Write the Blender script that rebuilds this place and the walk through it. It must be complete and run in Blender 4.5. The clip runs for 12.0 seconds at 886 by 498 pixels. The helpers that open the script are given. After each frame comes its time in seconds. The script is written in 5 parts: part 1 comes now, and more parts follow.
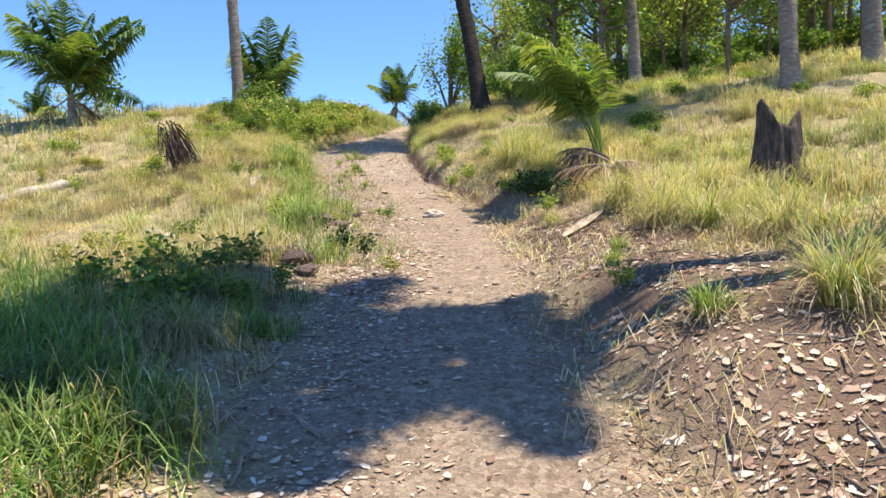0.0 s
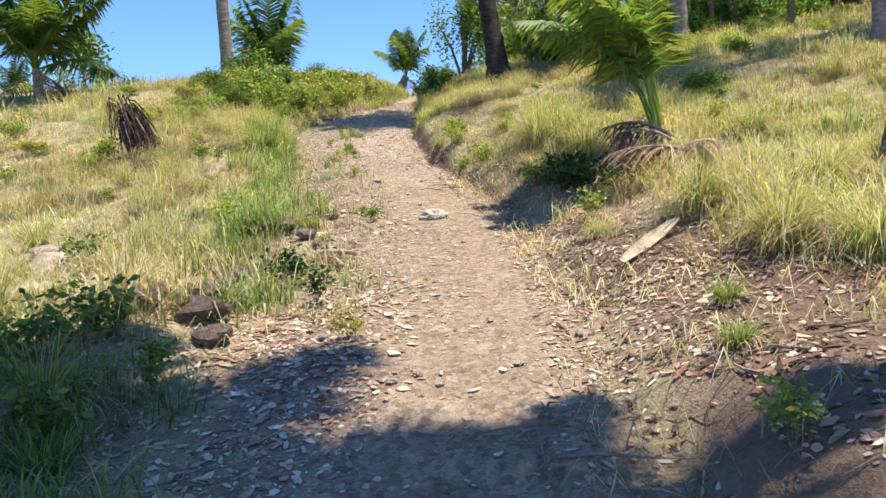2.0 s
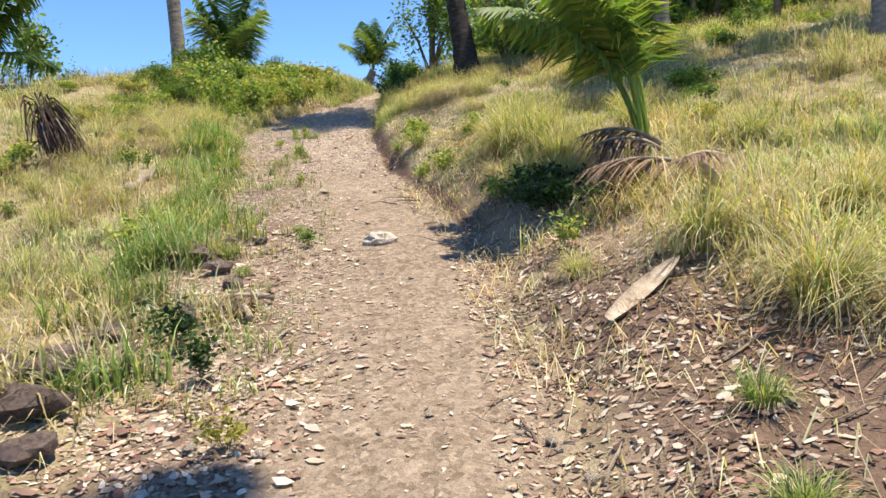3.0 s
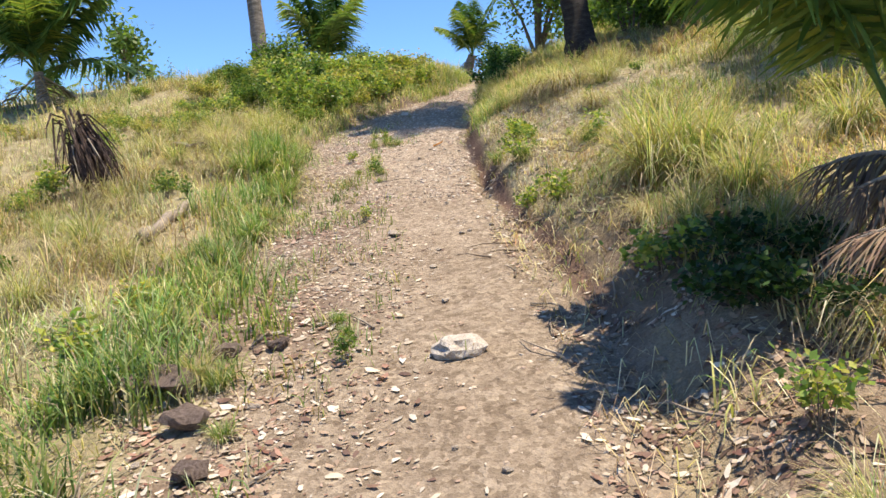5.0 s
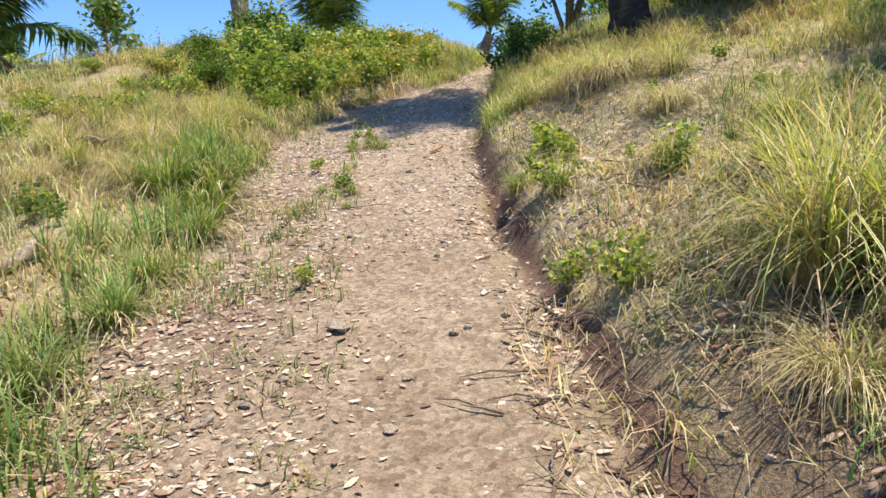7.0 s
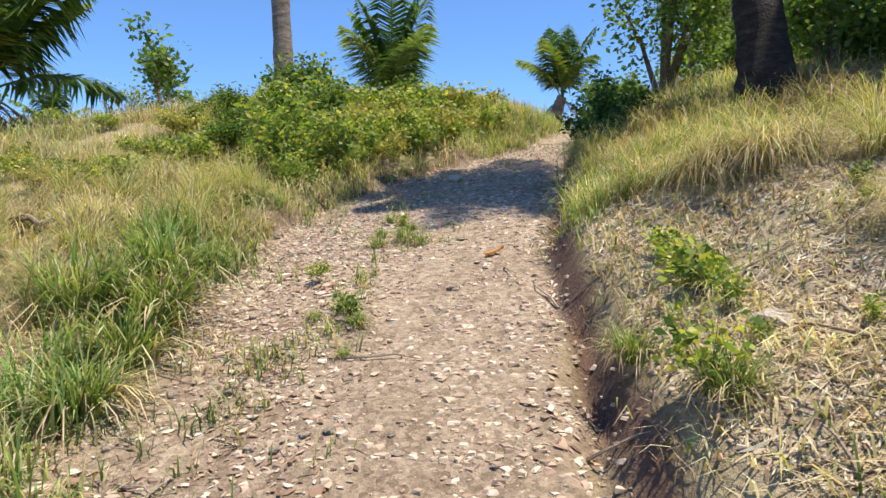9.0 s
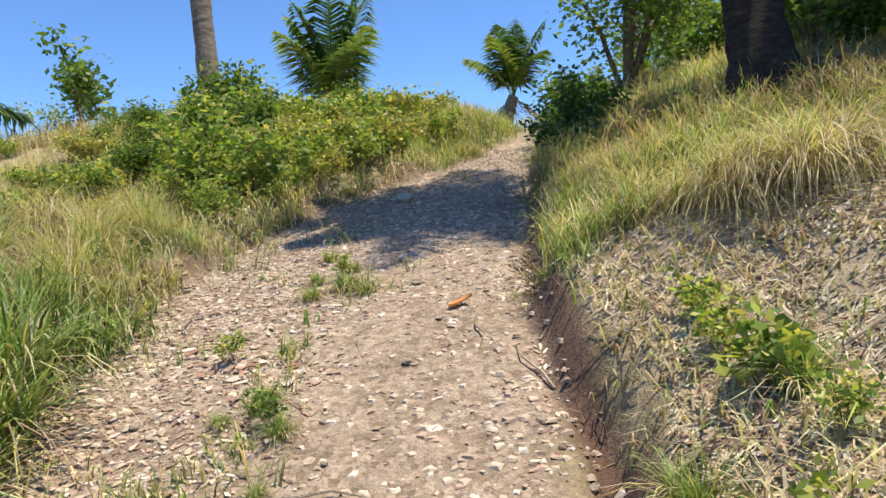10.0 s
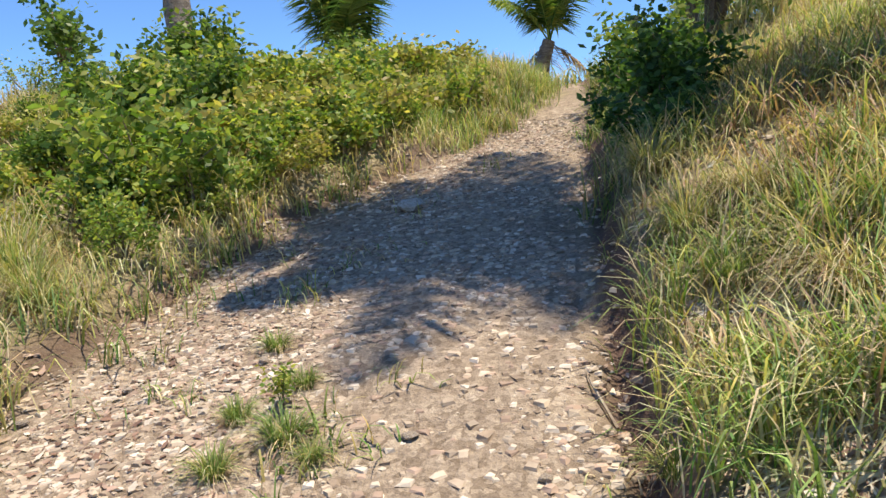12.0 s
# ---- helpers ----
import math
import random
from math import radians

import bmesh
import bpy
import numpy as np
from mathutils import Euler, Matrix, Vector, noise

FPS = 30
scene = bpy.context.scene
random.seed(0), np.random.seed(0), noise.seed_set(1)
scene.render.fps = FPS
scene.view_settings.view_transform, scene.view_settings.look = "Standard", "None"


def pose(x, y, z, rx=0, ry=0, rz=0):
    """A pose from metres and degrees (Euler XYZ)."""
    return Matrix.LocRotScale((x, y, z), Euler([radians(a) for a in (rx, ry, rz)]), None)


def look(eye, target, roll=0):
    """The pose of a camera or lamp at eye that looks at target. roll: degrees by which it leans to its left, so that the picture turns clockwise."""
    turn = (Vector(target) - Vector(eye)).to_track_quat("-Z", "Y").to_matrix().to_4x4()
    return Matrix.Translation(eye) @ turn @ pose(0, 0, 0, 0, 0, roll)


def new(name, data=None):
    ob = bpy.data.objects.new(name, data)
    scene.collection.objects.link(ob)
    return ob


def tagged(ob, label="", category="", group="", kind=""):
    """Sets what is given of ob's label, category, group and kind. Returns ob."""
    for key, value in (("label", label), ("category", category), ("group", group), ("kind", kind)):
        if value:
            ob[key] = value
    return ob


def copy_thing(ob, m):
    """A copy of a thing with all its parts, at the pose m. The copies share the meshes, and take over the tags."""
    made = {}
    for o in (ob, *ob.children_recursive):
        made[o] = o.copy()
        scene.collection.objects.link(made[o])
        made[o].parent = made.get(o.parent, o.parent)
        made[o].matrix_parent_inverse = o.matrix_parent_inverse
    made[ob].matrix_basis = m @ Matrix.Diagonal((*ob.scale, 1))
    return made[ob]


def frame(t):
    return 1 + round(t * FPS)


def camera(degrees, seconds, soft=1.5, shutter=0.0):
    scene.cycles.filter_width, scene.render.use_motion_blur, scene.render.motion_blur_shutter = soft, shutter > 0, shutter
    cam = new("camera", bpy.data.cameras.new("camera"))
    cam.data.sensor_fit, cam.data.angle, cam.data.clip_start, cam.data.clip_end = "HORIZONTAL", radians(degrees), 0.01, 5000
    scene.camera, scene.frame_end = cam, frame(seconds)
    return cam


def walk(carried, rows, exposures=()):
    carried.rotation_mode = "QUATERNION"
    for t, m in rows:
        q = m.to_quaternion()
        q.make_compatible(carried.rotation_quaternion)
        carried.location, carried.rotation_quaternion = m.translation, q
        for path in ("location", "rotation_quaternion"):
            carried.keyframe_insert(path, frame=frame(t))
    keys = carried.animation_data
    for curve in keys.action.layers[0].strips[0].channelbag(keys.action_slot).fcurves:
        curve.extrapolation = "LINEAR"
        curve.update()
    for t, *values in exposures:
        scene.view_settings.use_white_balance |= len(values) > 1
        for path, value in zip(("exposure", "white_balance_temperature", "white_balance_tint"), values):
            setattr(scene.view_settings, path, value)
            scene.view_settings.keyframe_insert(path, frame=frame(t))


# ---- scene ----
cam = camera(63.5, 12.0, soft=1.5)

PATH = [
    (0, (0.114, -0.218, 1.41), (0.086, 1.781, 1.332), -1.4),
    (0.5, (0.135, 0.325, 1.529), (0.117, 2.32, 1.386), -3.8),
    (1, (0.181, 0.978, 1.632), (0.126, 2.962, 1.388), -4.1),
    (1.5, (0.173, 1.614, 1.653), (0.195, 3.603, 1.445), -2.9),
    (2, (0.272, 2.307, 1.734), (0.181, 4.299, 1.576), -2.3),
    (2.5, (0.364, 2.923, 1.797), (0.384, 4.92, 1.683), -2.0),
    (3, (0.471, 3.503, 1.94), (0.444, 5.495, 1.763), -2.5),
    (3.2, (0.496, 3.752, 2.024), (0.442, 5.741, 1.826), -3.2),
    (4.8, (0.446, 5.678, 2.363), (0.134, 7.645, 2.188), -2.9),
    (5, (0.423, 5.972, 2.416), (0.092, 7.934, 2.206), -4.4),
    (5.5, (0.37, 6.647, 2.498), (-0.114, 8.583, 2.36), -5.1),
    (6, (0.312, 7.321, 2.603), (-0.085, 9.275, 2.446), -5.4),
    (6.5, (0.283, 7.989, 2.684), (-0.082, 9.95, 2.542), -3.5),
    (7, (0.173, 8.647, 2.766), (-0.191, 10.597, 2.508), -2.5),
    (7.5, (0.106, 9.283, 2.871), (-0.352, 11.23, 2.835), -0.2),
    (7.7, (0.095, 9.53, 2.936), (-0.368, 11.474, 2.837), -1.4),
    (9.3, (-0.314, 11.321, 3.141), (-0.857, 13.244, 3.07), -0.8),
    (9.5, (-0.361, 11.546, 3.203), (-0.914, 13.467, 3.157), -1.1),
    (10, (-0.498, 12.104, 3.309), (-0.901, 14.061, 3.224), -3.8),
    (10.5, (-0.586, 12.646, 3.432), (-0.882, 14.622, 3.331), -5.4),
    (11, (-0.679, 13.179, 3.555), (-1.134, 15.117, 3.369), -6.0),
    (11.5, (-0.765, 13.724, 3.696), (-1.101, 15.684, 3.489), -5.0),
    (12, (-0.861, 14.291, 3.819), (-1.348, 16.216, 3.582), -4.8),
]
walk(cam, [(t, look(eye, target, roll)) for t, eye, target, roll in PATH], [(0, 0.95), (2, 0.93), (3, 0.84), (6.5, 0.76), (9.5, 0.62), (12, 0.58)])


# ---- world, sun, exposure ----
SUN_ELEV, SUN_H = radians(75), Vector((1.0, 0.10)).normalized()
world = bpy.data.worlds.new("world")
scene.world = world
world.use_nodes = True
wn = world.node_tree
wn.nodes.clear()
sky = wn.nodes.new("ShaderNodeTexSky")
sky.sky_type = "NISHITA"
sky.sun_disc = False
sky.sun_elevation = SUN_ELEV
sky.sun_rotation = math.atan2(SUN_H.x, SUN_H.y)
sky.altitude = 1200
sky.air_density, sky.dust_density, sky.ozone_density = 1.0, 0.1, 5.0
bg = wn.nodes.new("ShaderNodeBackground")
bg.inputs["Strength"].default_value = 0.108
wo = wn.nodes.new("ShaderNodeOutputWorld")
haze = wn.nodes.new("ShaderNodeMix")
haze.data_type, haze.blend_type = "RGBA", "MULTIPLY"
haze.inputs[0].default_value, haze.inputs[7].default_value = 1.0, (0.80, 1.0, 1.24, 1)
wn.links.new(sky.outputs[0], haze.inputs[6])
wn.links.new(haze.outputs[2], bg.inputs["Color"])
wn.links.new(bg.outputs[0], wo.inputs["Surface"])
SUN_DIR = Vector((SUN_H.x * math.cos(SUN_ELEV), SUN_H.y * math.cos(SUN_ELEV), math.sin(SUN_ELEV))).normalized()
sun = new("sun", bpy.data.lights.new("sun", "SUN"))
sun.data.energy, sun.data.angle, sun.data.color = 5.0, radians(0.53), (1.0, 0.875, 0.715)
sun.matrix_basis = look((0, 0, 60), Vector((0, 0, 60)) - SUN_DIR)

rng = np.random.default_rng(7)


# ---- materials ----
def mat(name, rough=0.85):
    m = bpy.data.materials.new(name)
    m.use_nodes = True
    nt = m.node_tree
    return m, nt, nt.nodes["Principled BSDF"]


def noise_node(nt, scale, detail=5, rough=0.6, space="Object"):
    tc = nt.nodes.new("ShaderNodeTexCoord")
    n = nt.nodes.new("ShaderNodeTexNoise")
    n.inputs["Scale"].default_value, n.inputs["Detail"].default_value, n.inputs["Roughness"].default_value = scale, detail, rough
    nt.links.new(tc.outputs[space], n.inputs["Vector"])
    return n


def ramp(nt, src, stops):
    r = nt.nodes.new("ShaderNodeValToRGB")
    els = r.color_ramp.elements
    while len(els) < len(stops):
        els.new(0.5)
    for e, (p, c) in zip(els, stops):
        e.position, e.color = p, (*c, 1)
    nt.links.new(src, r.inputs["Fac"])
    return r


def mixc(nt, fac, a, b, mode="MIX"):
    m = nt.nodes.new("ShaderNodeMix")
    m.data_type, m.blend_type = "RGBA", mode
    for sock, v in ((m.inputs[0], fac), (m.inputs[6], a), (m.inputs[7], b)):
        if isinstance(v, (int, float)):
            sock.default_value = v
        elif isinstance(v, tuple):
            sock.default_value = (*v, 1)
        else:
            nt.links.new(v, sock)
    return m.outputs[2]


def bump(nt, bsdf, src, strength, dist):
    b = nt.nodes.new("ShaderNodeBump")
    b.inputs["Strength"].default_value, b.inputs["Distance"].default_value = strength, dist
    nt.links.new(src, b.inputs["Height"])
    nt.links.new(b.outputs[0], bsdf.inputs["Normal"])
    return b


def rough_mat(name, stops, scale, rough=0.9, bump_s=0.6, bump_d=0.02, fine=None, vary=0.0, stretch=None):
    """Noise-coloured matt surface with a second, finer grain and relief."""
    m, nt, b = mat(name)
    n = noise_node(nt, scale)
    if stretch:
        mp = nt.nodes.new("ShaderNodeMapping")
        mp.inputs["Scale"].default_value = stretch
        nt.links.new(n.inputs["Vector"].links[0].from_socket, mp.inputs["Vector"])
        nt.links.new(mp.outputs[0], n.inputs["Vector"])
    f = noise_node(nt, fine or scale * 9, 4)
    c = ramp(nt, n.outputs["Fac"], stops).outputs[0]
    g = ramp(nt, f.outputs["Fac"], [(0.3, (0.72, 0.70, 0.68)), (0.7, (1.2, 1.2, 1.2))]).outputs[0]
    c = mixc(nt, 1.0, c, g, "MULTIPLY")
    if vary:
        oi = nt.nodes.new("ShaderNodeObjectInfo")
        v = ramp(nt, oi.outputs["Random"], [(0.0, (1 - vary,) * 3), (1.0, (1 + vary, 1 + vary * 0.9, 1 + vary * 0.75))]).outputs[0]
        c = mixc(nt, 1.0, c, v, "MULTIPLY")
    nt.links.new(c, b.inputs["Base Color"])
    b.inputs["Roughness"].default_value = rough
    b.inputs["Specular IOR Level"].default_value = 0.25
    add = nt.nodes.new("ShaderNodeMath")
    nt.links.new(n.outputs["Fac"], add.inputs[0])
    nt.links.new(f.outputs["Fac"], add.inputs[1])
    bump(nt, b, add.outputs[0], bump_s, bump_d)
    return m


def leaf_mat(name, gloss=0.45, through_light=0.35, tint=(1.0, 1.0, 1.0)):
    """Blades and leaves: colour from the mesh's own 'tint', some light passing through."""
    m, nt, b = mat(name)
    a = nt.nodes.new("ShaderNodeAttribute")
    a.attribute_name = "tint"
    n = noise_node(nt, 14, 3)
    g = ramp(nt, n.outputs["Fac"], [(0.3, (0.8, 0.8, 0.8)), (0.7, (1.15, 1.15, 1.15))]).outputs[0]
    c = mixc(nt, 1.0, a.outputs["Color"], g, "MULTIPLY")
    c = mixc(nt, 1.0, c, tint, "MULTIPLY")
    nt.links.new(c, b.inputs["Base Color"])
    b.inputs["Roughness"].default_value = gloss
    b.inputs["Specular IOR Level"].default_value = 0.3
    t = nt.nodes.new("ShaderNodeBsdfTranslucent")
    c2 = mixc(nt, 1.0, c, (1.15, 1.25, 0.55), "MULTIPLY")
    nt.links.new(c2, t.inputs["Color"])
    mx = nt.nodes.new("ShaderNodeMixShader")
    mx.inputs[0].default_value = through_light
    nt.links.new(b.outputs[0], mx.inputs[1])
    nt.links.new(t.outputs[0], mx.inputs[2])
    nt.links.new(mx.outputs[0], nt.nodes["Material Output"].inputs["Surface"])
    return m


def ground_mat():
    m, nt, b = mat("earth")
    def attr(n):
        a = nt.nodes.new("ShaderNodeAttribute")
        a.attribute_name = n
        return a.outputs["Fac"]
    big = noise_node(nt, 0.9, 6)
    mid_n = noise_node(nt, 7, 6, 0.7)
    fine = noise_node(nt, 60, 4, 0.7)
    soil = ramp(nt, big.outputs["Fac"], [(0.3, (0.17, 0.122, 0.09)), (0.5, (0.25, 0.185, 0.135)), (0.7, (0.33, 0.26, 0.19))]).outputs[0]
    path = ramp(nt, mid_n.outputs["Fac"], [(0.3, (0.215, 0.168, 0.122)), (0.55, (0.30, 0.245, 0.183)), (0.75, (0.38, 0.32, 0.248))]).outputs[0]
    pale = ramp(nt, mid_n.outputs["Fac"], [(0.3, (0.29, 0.235, 0.178)), (0.55, (0.395, 0.33, 0.255)), (0.75, (0.49, 0.42, 0.335))]).outputs[0]
    litter = ramp(nt, mid_n.outputs["Fac"], [(0.3, (0.18, 0.15, 0.085)), (0.5, (0.31, 0.265, 0.155)), (0.7, (0.44, 0.38, 0.24))]).outputs[0]
    c = mixc(nt, attr("grassy"), soil, litter)
    c = mixc(nt, attr("trail"), c, path)
    c = mixc(nt, attr("chalk"), c, pale)
    vor = nt.nodes.new("ShaderNodeTexVoronoi")
    vor.inputs["Scale"].default_value, vor.inputs["Randomness"].default_value = 34, 1.0
    warp = nt.nodes.new("ShaderNodeVectorMath")
    warp.operation = "MULTIPLY_ADD"
    warp.inputs[1].default_value = (0.03, 0.03, 0.03)
    nt.links.new(mid_n.outputs["Color"], warp.inputs[0])
    nt.links.new(mid_n.inputs["Vector"].links[0].from_socket, warp.inputs[2])
    nt.links.new(warp.outputs[0], vor.inputs["Vector"])
    pebble = ramp(nt, vor.outputs["Color"], [(0.15, (0.70, 0.66, 0.62)), (0.5, (1.0, 0.98, 0.96)), (0.85, (1.26, 1.25, 1.22))]).outputs[0]
    c = mixc(nt, attr("trail"), c, mixc(nt, 1.0, c, pebble, "MULTIPLY"))
    # dark moist soil; the same colour paints shade under the trail's edges
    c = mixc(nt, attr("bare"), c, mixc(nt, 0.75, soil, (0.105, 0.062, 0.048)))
    g = ramp(nt, fine.outputs["Fac"], [(0.3, (0.72, 0.7, 0.68)), (0.7, (1.22, 1.22, 1.22))]).outputs[0]
    c = mixc(nt, 1.0, c, g, "MULTIPLY")
    nt.links.new(c, b.inputs["Base Color"])
    b.inputs["Roughness"].default_value = 0.95
    b.inputs["Specular IOR Level"].default_value = 0.15
    add = nt.nodes.new("ShaderNodeMath")
    add.operation = "MULTIPLY_ADD"
    add.inputs[1].default_value = 0.35
    nt.links.new(fine.outputs["Fac"], add.inputs[0])
    nt.links.new(mid_n.outputs["Fac"], add.inputs[2])
    bump(nt, b, add.outputs[0], 0.9, 0.05)
    return m


EARTH = ground_mat()
GRASS = leaf_mat("grass_blade", 0.55, 0.35)
LEAF = leaf_mat("broad_leaf", 0.45, 0.45)
FROND = leaf_mat("palm_leaflet", 0.55, 0.36)
DRY = leaf_mat("dry_leaf", 0.8, 0.15)
BARK_PALM = rough_mat("palm_bark", [(0.3, (0.13, 0.11, 0.09)), (0.5, (0.26, 0.225, 0.19)), (0.7, (0.38, 0.34, 0.29))], 5, bump_s=0.8, bump_d=0.03, stretch=(1, 1, 3.5), vary=0.15)
BARK_DARK = rough_mat("dark_palm_bark", [(0.3, (0.018, 0.014, 0.012)), (0.5, (0.036, 0.03, 0.025)), (0.75, (0.08, 0.07, 0.06))], 6, bump_s=0.9, bump_d=0.03, stretch=(1, 1, 3))
BARK = rough_mat("twig_bark", [(0.3, (0.12, 0.09, 0.065)), (0.7, (0.26, 0.21, 0.16))], 9, vary=0.2)
STUMPW = rough_mat("weathered_wood", [(0.3, (0.035, 0.028, 0.025)), (0.5, (0.095, 0.08, 0.072)), (0.72, (0.22, 0.19, 0.17))], 7, bump_s=1.0, bump_d=0.03, stretch=(4, 4, 0.7))
ROOTS = rough_mat("fibrous_roots", [(0.3, (0.035, 0.024, 0.02)), (0.5, (0.085, 0.058, 0.048)), (0.7, (0.19, 0.135, 0.11))], 10, bump_s=0.9, vary=0.15)
STONE = rough_mat("limestone", [(0.3, (0.26, 0.215, 0.17)), (0.5, (0.38, 0.325, 0.265)), (0.7, (0.52, 0.465, 0.39))], 12, bump_s=0.7, bump_d=0.01, vary=0.22)
WHITE_STONE = rough_mat("chalk_stone", [(0.3, (0.36, 0.305, 0.24)), (0.5, (0.52, 0.46, 0.385)), (0.7, (0.66, 0.60, 0.53))], 14, bump_s=0.6, bump_d=0.012)
GREY_STONE = rough_mat("grey_stone", [(0.3, (0.12, 0.085, 0.07)), (0.6, (0.27, 0.21, 0.175))], 9, bump_s=0.9, bump_d=0.02, vary=0.2)
DEADWOOD = rough_mat("dead_wood", [(0.3, (0.2, 0.16, 0.12)), (0.7, (0.42, 0.36, 0.28))], 10, vary=0.25)
PALEWOOD = rough_mat("bleached_wood", [(0.3, (0.33, 0.29, 0.235)), (0.7, (0.50, 0.46, 0.39))], 8, stretch=(1, 1, 1))
HUSK = rough_mat("dry_husk", [(0.3, (0.34, 0.27, 0.19)), (0.7, (0.58, 0.50, 0.39))], 14)

# ---- shape of the hillside ----
def lattice(seed):
    return np.random.default_rng(seed).random((256, 256))


LAT = lattice(3)


def vnoise(x, y):
    xi, yi = np.floor(x).astype(int), np.floor(y).astype(int)
    fx, fy = x - xi, y - yi
    fx, fy = fx * fx * (3 - 2 * fx), fy * fy * (3 - 2 * fy)
    g = lambda a, b: LAT[a % 256, b % 256]
    return (g(xi, yi) * (1 - fx) + g(xi + 1, yi) * fx) * (1 - fy) + (g(xi, yi + 1) * (1 - fx) + g(xi + 1, yi + 1) * fx) * fy


def fbm(x, y, octaves=4):
    s, a = 0.0, 1.0
    for k in range(octaves):
        s = s + a * (vnoise(x * 2 ** k + 17 * k, y * 2 ** k + 31 * k) - 0.5)
        a *= 0.5
    return s


def smooth(a, b, v):
    t = np.clip((v - a) / (b - a), 0, 1)
    return t * t * (3 - 2 * t)


# along the trail: distance, its height, its right and left edge
TRAIL_Y = np.array([-60, -20, -3, 0, 3.7, 6.2, 9.6, 12, 13.7, 16.2, 18.3, 21.4, 24, 26, 30, 45, 80])
TRAIL_Z = np.array([-8.5, -3.0, -0.45, 0.0, 0.54, 0.93, 1.46, 1.88, 2.17, 2.85, 3.27, 4.05, 4.62, 4.9, 5.15, 5.3, 5.3])
EDGE_Y = np.array([-60, 0, 3, 5.4, 7, 9.4, 10.6, 11.8, 13.1, 15.5, 16.5, 19, 20.5, 21.5, 23, 25, 45])
EDGE_R = np.array([1.0, 1.0, 0.95, 0.92, 0.98, 0.75, 0.5, 0.25, -0.15, -0.7, -0.87, -1.0, -1.08, -1.1, -1.1, -1.25, -2.6])
EDGE_L = np.array([-1.2, -1.1, -1.0, -0.9, -1.1, -1.55, -1.8, -2.1, -2.5, -3.15, -3.45, -3.2, -2.5, -1.9, -1.65, -1.7, -3.0])


def soft_interp(y, ys, vs, w=0.8):
    return sum(np.interp(y + d * w, ys, vs) for d in (-1, -0.5, 0, 0.5, 1)) / 5


def height(x, y):
    x, y = np.asarray(x, float), np.asarray(y, float)
    z = soft_interp(y, TRAIL_Y, TRAIL_Z)
    r, l = soft_interp(y, EDGE_Y, EDGE_R, 0.4), soft_interp(y, EDGE_Y, EDGE_L, 0.4)
    wob = 0.07 * np.sin(y * 3.1) + 0.05 * np.sin(y * 7.7 + 1)
    dr, dl = x - r - wob * 0.7, l - x
    step = np.interp(y, [0, 3, 5, 6, 10, 12, 13, 14, 16, 19, 22, 26], [0.1, 0.15, 0.08, 0.1, 0.13, 0.12, 0.15, 0.17, 0.17, 0.18, 0.15, 0.0])
    rise = np.interp(y, [-10, 3, 9, 12, 14, 18, 24, 30, 40], [0.15, 0.15, 0.17, 0.30, 0.48, 0.38, 0.33, 0.25, 0.2])
    slope_r = np.where(dr > 0, (1 - np.exp(-np.clip(dr, 0, None) / np.interp(y, [10.5, 12.5, 16.5, 18.5], [0.75, 1.25, 1.25, 0.75]))) * rise + np.clip(dr, 0, 16) * 0.125, 0)
    z = z + step * smooth(-0.05, np.interp(y, [9, 12.5, 14], [0.45, 0.35, 0.2]), dr) + slope_r
    dlc = np.clip(dl, 0, None)
    z = z + np.interp(y, [13, 15, 20, 22], [0.10, 0.16, 0.16, 0.10]) * smooth(0, np.interp(y, [13, 15], [0.9, 0.28]), dl + wob) + np.interp(y, [6, 9, 12, 15, 20], [0.0, -0.09, -0.04, 0.05, 0.09]) * np.clip(dlc, 0, 5) + 0.14 * smooth(19.5, 22, y) * smooth(0, 0.7, dl) - 0.07 * np.clip(dlc - 10.5, 0, 40)
    z = z - 0.11 * np.exp(-(((dr + 0.03) / 0.075) ** 2)) * smooth(12.2, 13.5, y) * (1 - smooth(16.5, 18, y)) * (0.55 + 0.45 * np.sin(y * 2.3))
    off = np.maximum(smooth(-0.1, 0.6, dr), smooth(-0.1, 0.8, dl))
    near = np.exp(-((y - 10) / 60) ** 2)
    z = z - 0.2 * np.exp(-(((x - 4.2) / 2.2) ** 2) - ((y - 8.3) / 2.2) ** 2)
    z = z + near * (0.035 + 0.16 * off) * fbm(x * 0.8, y * 0.8) + 0.02 * fbm(x * 5, y * 5, 3)
    return z


def H(x, y):
    return float(height(x, y))


def bands(*parts):
    out = []
    for a, b, d in parts:
        out.append(np.arange(a, b, d))
    return np.concatenate(out)


def mesh_tris(name, v, t, tint=None, smooth_on=False):
    me = bpy.data.meshes.new(name)
    v, t = np.asarray(v, np.float32), np.asarray(t, np.int32)
    me.vertices.add(len(v))
    me.vertices.foreach_set("co", v.ravel())
    me.loops.add(t.size)
    me.loops.foreach_set("vertex_index", t.ravel())
    me.polygons.add(len(t))
    k = t.shape[1]
    me.polygons.foreach_set("loop_start", np.arange(0, t.size, k, dtype=np.int32))
    me.polygons.foreach_set("use_smooth", np.full(len(t), smooth_on))
    if tint is not None:
        a = me.attributes.new("tint", "FLOAT_COLOR", "POINT")
        a.data.foreach_set("color", np.c_[tint, np.ones(len(v))].astype(np.float32).ravel())
    me.update(calc_edges=True)
    return me


def thing(name, label, category, group="", at=(0, 0, 0)):
    ob = tagged(new(name), label, category, group)
    ob.location = at
    return ob


def part(name, me, material, parent=None, label=""):
    ob = new(name, me)
    if not me.materials:
        me.materials.append(material)
    if parent:
        ob.parent = parent
    if label:
        ob["label"] = label
    return ob


